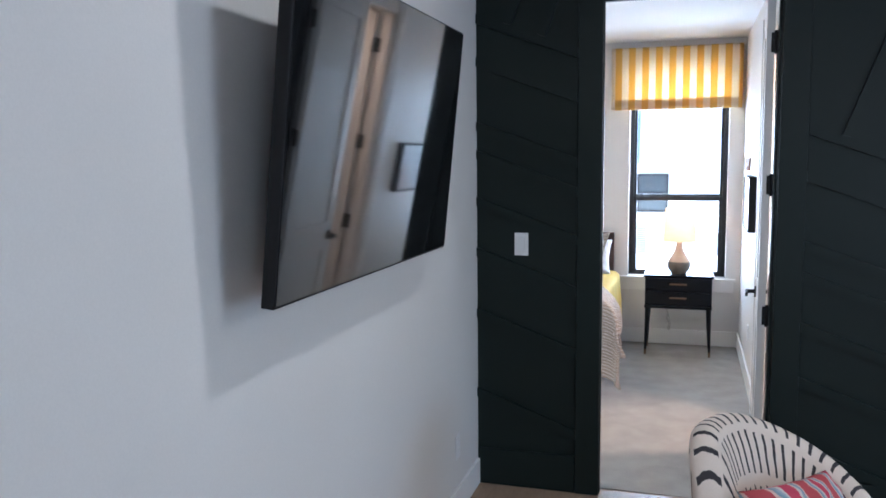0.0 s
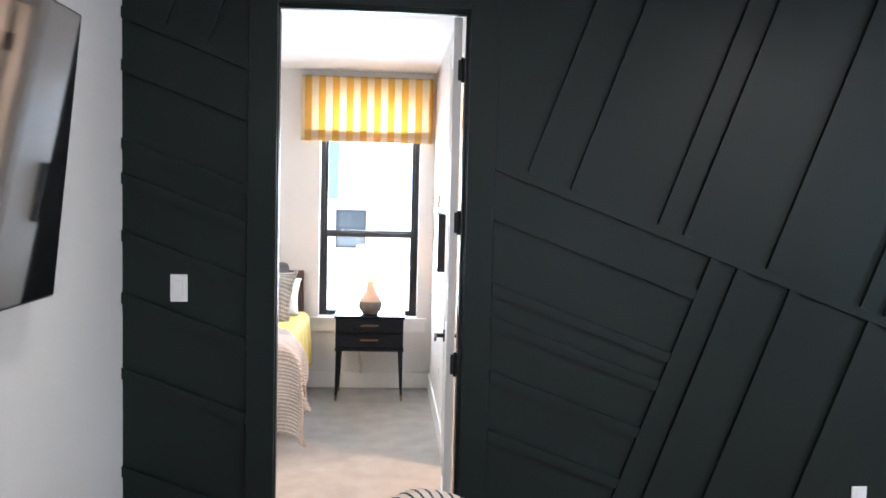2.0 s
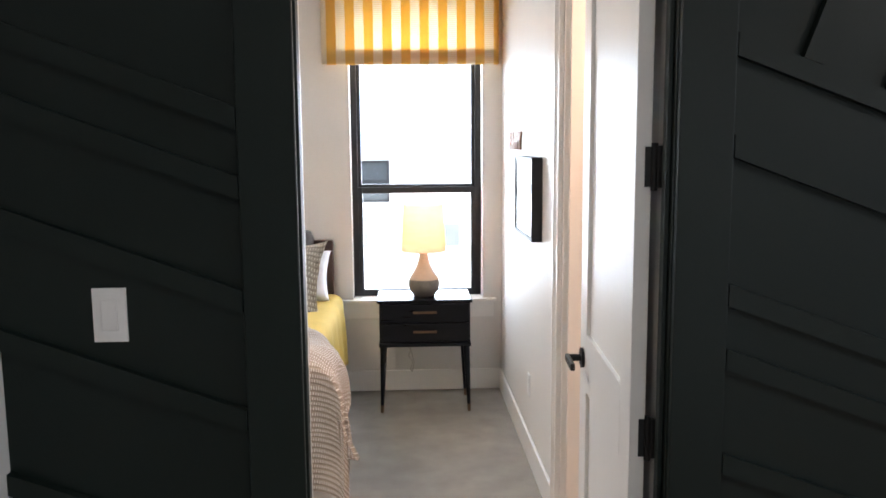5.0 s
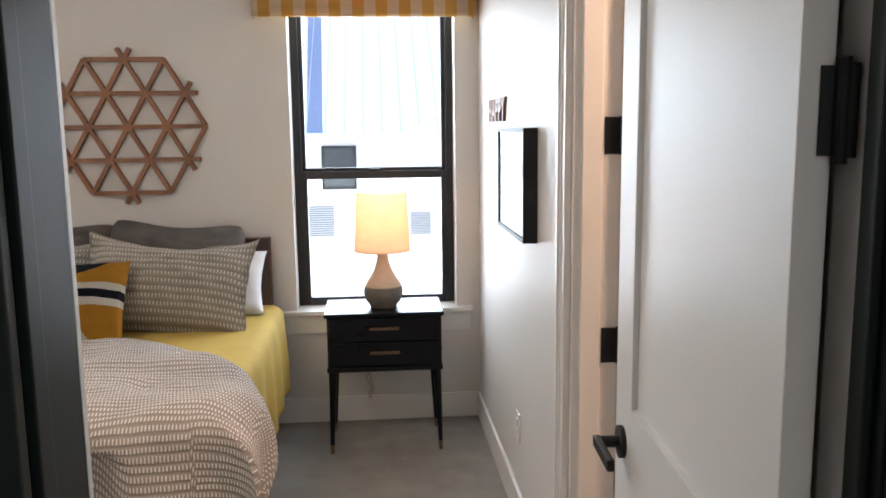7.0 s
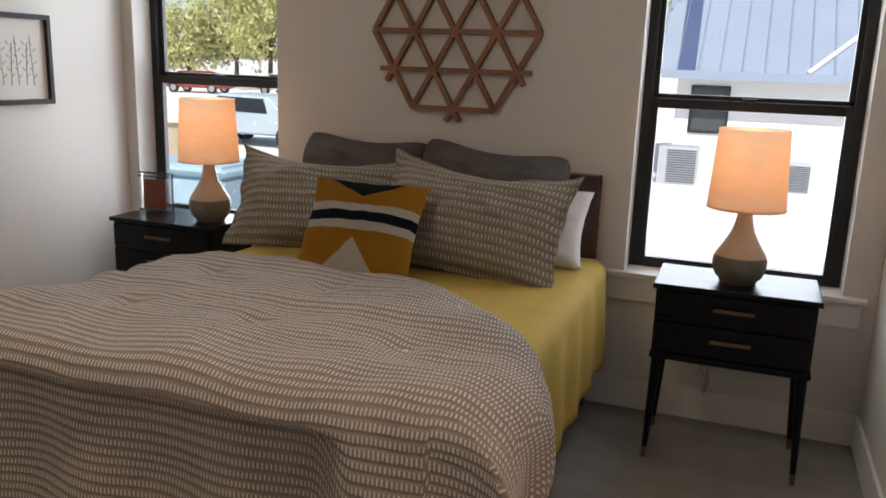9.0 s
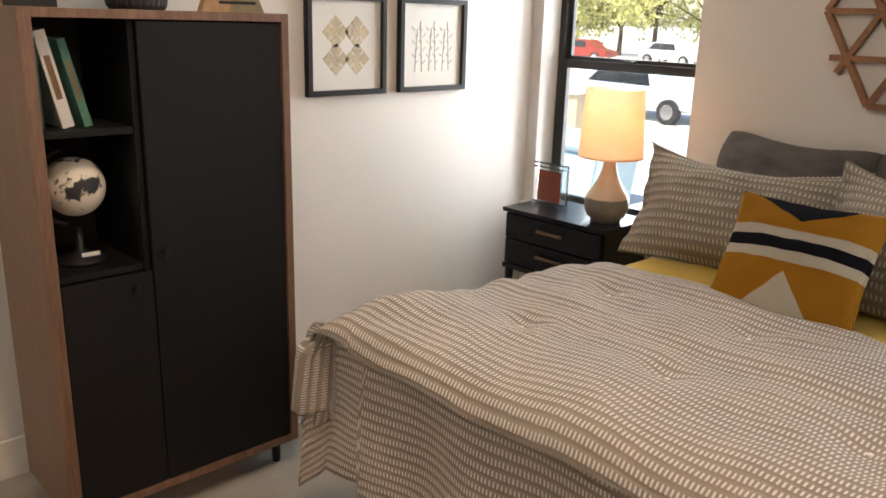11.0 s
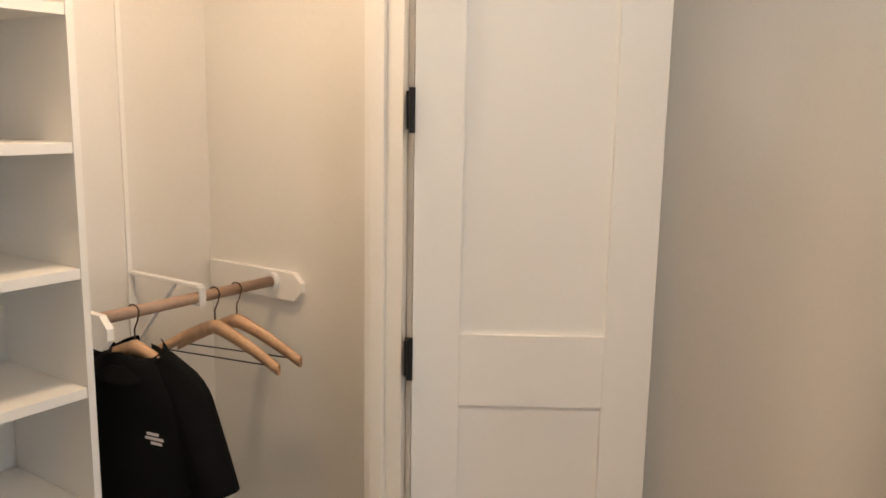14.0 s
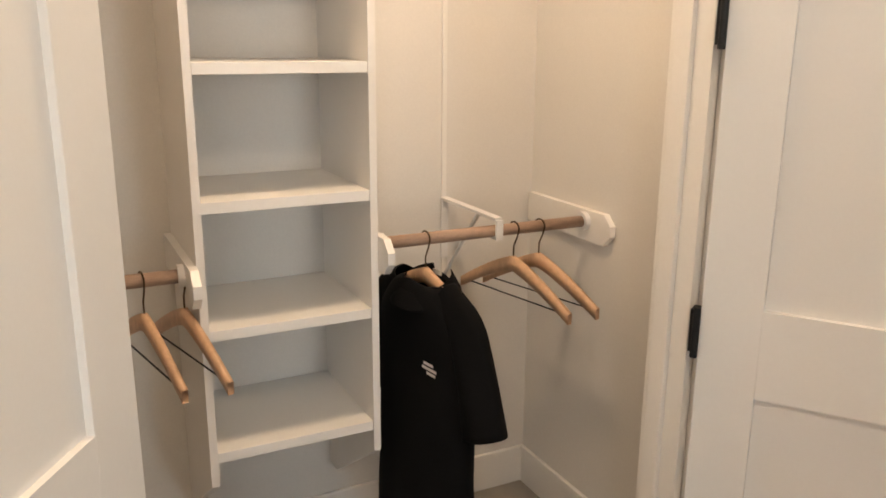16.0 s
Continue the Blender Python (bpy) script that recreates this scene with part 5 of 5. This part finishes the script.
DROP = 0.024
board(CX0 + 0.001, CX0 + 0.020, "white wooden cleat holding the closet rod")
board(U0 - 0.020, U0 - 0.001, "white wooden cleat on the shelf tower")
board(U1 + 0.001, U1 + 0.020, "white wooden cleat on the shelf tower", DROP)
board(CX1 - 0.020, CX1 - 0.001, "white wooden cleat on the closet end wall", DROP)
ROD_Y, ROD_Z = 3.345, 1.012


def closet_rod(x0, x1, label, drop=0.0):
    t = thing("closet_rod", label, "closet rod")
    k_ = bmesh.new()
    rod(k_, (x0 + 0.002, ROD_Y, ROD_Z - drop), (x1 - 0.002, ROD_Y, ROD_Z - drop), 0.0165, seg=20)
    part("pole", k_, RODW, t, smooth=True)
    for x, s in ((x0, 1), (x1, -1)):
        k_ = bmesh.new()
        rod(k_, (x + s * 0.001, ROD_Y, ROD_Z - drop), (x + s * 0.016, ROD_Y, ROD_Z - drop), 0.027, seg=24)
        part("socket", k_, PLASTIC, t, "white round rod socket")
    return t


closet_rod(CX0 + 0.020, U0 - 0.020, "brown wooden closet rod carrying hangers")
closet_rod(U1 + 0.020, CX1 - 0.020, "brown wooden closet rod beside the shelf tower", DROP)
br = thing("rod_bracket", "white metal bracket bracing the closet rod", "bracket", at=(-2.857, 0, 0))
part("arm", boxes((-0.012, 0.012, CY + 0.009, 3.36, 1.044, 1.052), (-0.012, 0.012, CY + 0.009, CY + 0.014, 0.86, 1.044), bevel=0.001), PLASTIC, br)
k = bmesh.new()
rod(k, (0, CY + 0.012, 0.80), (0, 3.25, 1.044), 0.006, seg=8)
part("brace", k, PLASTIC, br)
part("hook", boxes((-0.011, 0.011, 3.324, 3.366, 0.990, 1.0), (-0.011, 0.011, 3.364, 3.370, 0.99, 1.046), bevel=0.001), PLASTIC, br)


def hanger(x, turn, label):
    t = thing("clothes_hanger", label, "hanger", "wooden hangers on the closet rods")
    k_ = bmesh.new()
    # a wooden arch that droops to both ends, flat on top
    n_ = 14
    prof = []
    for i in range(2 * n_ + 1):
        s_ = -1 + i / n_
        y = 0.222 * s_
        z = -0.10 - 0.105 * abs(s_) ** 1.25
        prof.append((y, z, 0.021 - 0.006 * abs(s_)))
    for (y0, z0, h0), (y1, z1, h1) in zip(prof, prof[1:]):
        vs = []
        for y, z, h in ((y0, z0, h0), (y1, z1, h1)):
            vs.append([k_.verts.new((sx * 0.007, y, z + sz * h)) for sx, sz in ((-1, -1), (1, -1), (1, 1), (-1, 1))])
        for i in range(4):
            k_.faces.new((vs[0][i], vs[0][(i + 1) % 4], vs[1][(i + 1) % 4], vs[1][i]))
    bmesh.ops.remove_doubles(k_, verts=k_.verts, dist=0.0005)
    part("arm", k_, HANGW, t, "pale wooden bent arm", True)
    k_ = bmesh.new()
    pts_ = [Vector((0, 0, -0.085)), Vector((0, 0.0, -0.05)), Vector((0, 0.012, -0.025))] + [Vector((0, 0.0195 * math.cos(a), 0.0195 * math.sin(a))) for a in [math.pi * (-0.15 + 1.2 * q / 12) for q in range(13)]]
    for p, q in zip(pts_, pts_[1:]):
        rod(k_, p, q, 0.0022, seg=8)
    part("hook", k_, mat("bronze_wire", (0.10, 0.065, 0.035), 0.35, 0.9), t, "bronze wire hook")
    k_ = bmesh.new()
    rod(k_, (0, -0.196, -0.196), (0, 0.196, -0.196), 0.0022, seg=8)
    part("trouser_bar", k_, BLACKM, t, "thin dark trouser bar")
    t.matrix_world = pose(x, ROD_Y, ROD_Z + 0.0005 - (DROP if x > U1 else 0.0), 0, 0, turn)
    return t


for x_, tn in ((-2.918, 12), (-3.002, 14), (-1.933, 12), (-2.022, 14), (-2.645, 10)):
    hanger(x_, tn, "pale wooden hanger with a bronze hook" if x_ != -2.645 else "pale wooden hanger carrying a black shirt")

shirt = thing("polo_shirt", "black short-sleeved polo shirt hanging from a wooden hanger", "shirt")


def torso(u, v):
    a = 2 * math.pi * u
    sh = smooth01(v / 0.16)
    w_ = 0.075 + (0.205 - 0.075) * sh - 0.012 * smooth01((v - 0.3) / 0.7) + 0.02 * smooth01((v - 0.7) / 0.3)
    d_ = 0.045 + 0.022 * sh + 0.02 * smooth01((v - 0.25) / 0.75)
    fold = 1 + 0.16 * noise.noise(Vector((math.cos(a) * 2.2, math.sin(a) * 2.2, v * 2.0))) * smooth01((v - 0.2) / 0.4)
    z = -0.090 + 0.028 * smooth01(v / 0.10) - 0.10 * smooth01(v / 0.18) * abs(math.cos(a)) ** 1.2 - 0.72 * max(0, v - 0.06)
    return (d_ * math.sin(a) * fold, w_ * math.cos(a), z)


sheet("torso", torso, 56, 40, 0, BLACKC, shirt, closed=True)
for s_ in (-1, 1):
    def sleeve(u, v, s_=s_):
        a = 2 * math.pi * u
        k1, k2 = smooth01(v / 0.35), max(0.0, (v - 0.25) / 0.75)
        cy, cz = 0.090 + 0.085 * k1 + 0.085 * k2, -0.102 - 0.060 * k1 - 0.285 * k2
        r_ = 0.040 + 0.026 * k1 + 0.010 * k2
        ny, nz = 0.62 + 0.32 * k1, 0.78 - 0.44 * k1
        flat = (0.034 + 0.012 * v) * (1 + 0.14 * math.sin(3 * a + 4 * v + s_))
        return (flat * math.sin(a), s_ * (cy + r_ * math.cos(a) * ny), cz + r_ * math.cos(a) * nz)
    sheet("sleeve", sleeve, 28, 22, 0.003, BLACKC, shirt, closed=True)


def collar(u, v):
    a = radians(-150 + 300 * u)
    r_ = 0.070 + 0.026 * v
    return (r_ * 0.92 * math.cos(a), r_ * math.sin(a) * 1.15, -0.082 - 0.026 * math.cos(a) - 0.046 * v)


sheet("collar", collar, 36, 8, 0.003, BLACKC, shirt, "folded black collar")
part("neck_label", boxes((-0.040, -0.038, -0.018, 0.018, -0.082, -0.068)), PAPER, shirt, "small pale size label")
k = bmesh.new()
for i, (a0, b0) in enumerate(((-0.03, 0.0), (-0.035, 0.012), (-0.02, 0.008))):
    box(k, 0.083, 0.0845, a0 * 1.3 + 0.150, b0 * 1.3 + 0.150, -0.272 - 0.012 * i, -0.265 - 0.012 * i)
part("chest_embroidery", k, mat("pale_thread", (0.55, 0.52, 0.52), 0.8), shirt, "small pale chest embroidery")
shirt.matrix_world = pose(-2.645, ROD_Y, ROD_Z - 0.024, 0, 0, 10)


# ---- outside the windows ----
CONC = mat("sunlit_concrete", (0.72, 0.70, 0.67), 0.9, vary=0.12, scale=0.4, grain=8, bump=0.1)
STUCCO = mat("white_stucco", (0.80, 0.79, 0.77), 0.9, vary=0.04, scale=1.0, grain=40, bump=0.1)
ROOFM = mat("pale_metal_roof", (0.34, 0.40, 0.50), 0.4, 0.2, vary=0.06, scale=0.6, grain=20, bump=0.02)
BARK = mat("tree_bark", (0.09, 0.065, 0.045), 0.9, vary=0.3, scale=6, grain=30, bump=0.4, dist=0.02)
FOLI = mat("tree_leaves", (0.42, 0.42, 0.16), 0.6, vary=0.45, scale=1.2, grain=8, bump=0.0)
GZ = -1.05
structure("ground", boxes((-400, 400, 7.86, 900, GZ - 0.5, GZ), (-400, -6, -400, 7.86, GZ - 0.5, GZ), (9, 400, -400, 7.86, GZ - 0.5, GZ), (-6, 9, -400, -4, GZ - 0.5, GZ)), CONC, "pale sunlit concrete yard and street", "ground")
house = thing("neighbour_house", "low white house with a pale standing-seam metal roof", "house", at=(4.5, 24.0, GZ))
part("wall", boxes((-6.6, 9, 0, 7, 0, 2.5)), STUCCO, house, "white stucco wall")
k = prism([(-0.6, 2.38), (-0.6, 2.5), (4.2, 6.3), (8.4, 2.5), (8.4, 2.38)], "x", -7.1, 9.5)
roof = part("roof", k, ROOFM, house, "pale blue-grey metal roof")
k = bmesh.new()
for i in range(36):
    x = -7.05 + 0.46 * i
    a, b = Vector((x, -0.6, 2.52)), Vector((x, 4.2, 6.32))
    rod(k, a, b, 0.025, seg=4)
part("seams", k, ROOFM, roof)
part("fascia", boxes((-7.1, 9.5, -0.66, -0.602, 2.34, 2.52)), ROOFM, house)
# dark blue strip stands in for a band of shade down the roof
part("shade_strip", prism([(-6.58, -0.6), (-6.20, -0.6), (-6.42, 4.15), (-6.80, 4.15)], "z", 0, 0.03), mat("slate_blue_shade", (0.07, 0.10, 0.19), 0.4, vary=0.1), roof, "dark slate-blue strip painting a band of shade down the roof")
shade_ob = bpy.data.objects["shade_strip"]
for vert in shade_ob.data.vertices:
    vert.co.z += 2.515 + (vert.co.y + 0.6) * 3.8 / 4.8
k = bmesh.new()
rod(k, (-3.9, -0.62, 2.54), (-2.0, 1.4, 4.14), 0.05, seg=8)
part("hip_cap", k, STUCCO, roof, "white diagonal hip cap")
wn2 = part("window", boxes((-6.28, -6.22, -0.04, 0.02, 1.12, 2.2), (-5.48, -5.42, -0.04, 0.02, 1.12, 2.2), (-6.22, -5.48, -0.04, 0.02, 2.14, 2.2), (-6.22, -5.48, -0.04, 0.02, 1.12, 1.18), (-6.22, -5.48, -0.04, 0.02, 1.63, 1.69)), FRAMEB, house, "dark-framed window")
part("pane", boxes((-6.22, -5.48, -0.02, -0.005, 1.18, 2.14)), mat("dark_window_glass", (0.07, 0.08, 0.085), 0.15, bump=0.0), wn2)

ac = thing("air_conditioner", "grey outdoor air conditioner unit beside the white house", "air conditioner", at=(-1.86, 23.3, GZ))
part("casing", boxes((-0.42, 0.42, -0.4, 0.4, 0.02, 0.85), bevel=0.02), mat("grey_ac_metal", (0.48, 0.50, 0.52), 0.5, 0.3), ac)
k = bmesh.new()
for i in range(14):
    box(k, -0.22, 0.40, -0.415, -0.402, 0.08 + 0.053 * i, 0.105 + 0.053 * i)
part("louvres", k, mat("dark_ac_louvre", (0.12, 0.13, 0.15), 0.5), ac)
part("pad", boxes((-0.5, 0.5, -0.5, 0.5, -0.001, 0.02)), CONC, ac)
ac2 = copy_thing(ac, pose(0.55, 23.35, GZ) @ Matrix.Diagonal((0.8, 0.8, 0.75, 1)))
ac2.scale = (0.8, 0.8, 0.75)


def tree(x, y, h, spread, seed):
    t = thing("tree", "leafy green tree in full sun", "tree", "trees beyond the yard", at=(x, y, GZ))
    r = random.Random(seed)
    k_ = bmesh.new()
    rod(k_, (0, 0, -0.02), (0.1, 0, h * 0.45), 0.22, 0.13, 10)
    tips = []
    for i in range(9):
        a = 2 * math.pi * i / 9 + r.uniform(-0.3, 0.3)
        z0 = h * r.uniform(0.25, 0.45)
        tip = Vector((math.cos(a) * spread * r.uniform(0.4, 0.75), math.sin(a) * spread * r.uniform(0.4, 0.75), h * r.uniform(0.30, 0.9)))
        rod(k_, (0.05, 0, z0), tip, 0.08, 0.025, 7)
        tips.append(tip)
    tips.append(Vector((0, 0, h * 0.85)))
    part("trunk", k_, BARK, t)
    verts, faces = [], []
    for tip in tips:
        for _ in range(300):
            d = Vector((r.gauss(0, 1), r.gauss(0, 1), r.gauss(0, 0.7)))
            p = tip + d.normalized() * spread * 0.42 * r.random() ** 0.45
            e = Euler((r.uniform(0, 6.3), r.uniform(0, 6.3), r.uniform(0, 6.3))).to_matrix()
            s_ = r.uniform(0.06, 0.14) * (1.9 if spread > 3 else 1.0)
            b_ = len(verts)
            for q in ((-1, 0, 0), (0, -0.5, 0.1), (1, 0, 0), (0, 0.5, 0.1)):
                verts.append(p + e @ (Vector(q) * s_))
            faces.append((b_, b_ + 1, b_ + 2, b_ + 3))
    me_ = bpy.data.meshes.new("crown")
    me_.from_pydata([tuple(v) for v in verts], [], faces)
    me_.materials.append(FOLI)
    c_ = new("crown", me_)
    c_.parent = t


for i, (x, y, h, s) in enumerate(((-4.6, 25, 8, 2.6), (-36, 60, 9, 4.6), (-40.5, 62, 7.6, 4.2), (-44.5, 61, 6.4, 3.8), (-49, 63, 6.2, 3.8), (-31.5, 60, 10, 5), (-27, 62, 10, 5), (-54, 64, 7, 4.2), (-22, 60, 9, 4.6))):
    tree(x, y, h, s, i)


def car(x, y, turn, colour, label):
    t = thing("car", label, "car", "parked cars", at=(x, y, GZ))
    P = mat("car_paint", colour, 0.25, 0.2, vary=0.03, scale=3, bump=0.0)
    k_ = prism([(-2.2, 0.35), (2.2, 0.35), (2.25, 0.75), (1.35, 0.92), (0.75, 1.42), (-1.0, 1.45), (-1.75, 0.98), (-2.25, 0.9)], "y", -0.85, 0.85)
    bmesh.ops.bevel(k_, geom=list(k_.edges), offset=0.06, segments=2, affect="EDGES")
    part("body", k_, P, t)
    part("window", prism([(0.72, 0.96), (0.6, 1.36), (-0.95, 1.38), (-1.45, 0.98)], "y", -0.862, 0.862), plain("car_glass", (0.02, 0.025, 0.03), 0.08), t)
    for sx in (-1.4, 1.4):
        for sy in (-0.86, 0.86):
            k_ = bmesh.new()
            rod(k_, (sx, sy - 0.1, 0.33), (sx, sy + 0.1, 0.33), 0.33, seg=24)
            wh = part("wheel", k_, mat("tyre_rubber", (0.02, 0.02, 0.02), 0.8), t)
            k_ = bmesh.new()
            rod(k_, (sx, sy - 0.105, 0.33), (sx, sy + 0.105, 0.33), 0.2, seg=16)
            part("rim", k_, plain("rim_metal", (0.5, 0.5, 0.5), 0.3, 1.0), wh)
    t.matrix_world = pose(x, y, GZ, 0, 0, turn)
    return t


car(-35.5, 50.5, 8, (0.30, 0.05, 0.04), "red car parked far beyond the yard")
car(-30.0, 53.0, -4, (0.62, 0.62, 0.62), "white car parked far beyond the yard")
car(-13.6, 24.6, -4, (0.56, 0.66, 0.72), "pale blue car parked beyond the yard")
lw = thing("low_wall", "low beige stucco garden wall with a pale cap", "wall")
part("wall", boxes((-32.0, -12.9, 20.5, 20.8, GZ, -0.18)), mat("beige_stucco", (0.42, 0.35, 0.25), 0.9, vary=0.12, scale=2, grain=40, bump=0.2), lw)
part("cap", boxes((-32.05, -12.85, 20.4, 20.9, -0.18, 0.10), bevel=0.01), CONC, lw)
bn = thing("blue_bin", "pale blue plastic storage bin in the yard", "bin", at=(-7.8, 14.0, GZ))
tub = prism([(-0.58, 0), (0.58, 0), (0.70, 0.86), (-0.70, 0.86)], "y", -0.5, 0.5)
bmesh.ops.bevel(tub, geom=list(tub.edges), offset=0.08, segments=3, affect="EDGES")
part("tub", tub, mat("blue_plastic", (0.32, 0.46, 0.54), 0.4, vary=0.08), bn)
tub = boxes((-0.75, 0.75, -0.55, 0.55, 0.84, 1.0))
bmesh.ops.bevel(tub, geom=list(tub.edges), offset=0.07, segments=3, affect="EDGES")
part("lid", tub, mat("blue_plastic_lid", (0.36, 0.50, 0.58), 0.35, vary=0.08), bn, "rounded pale blue lid")
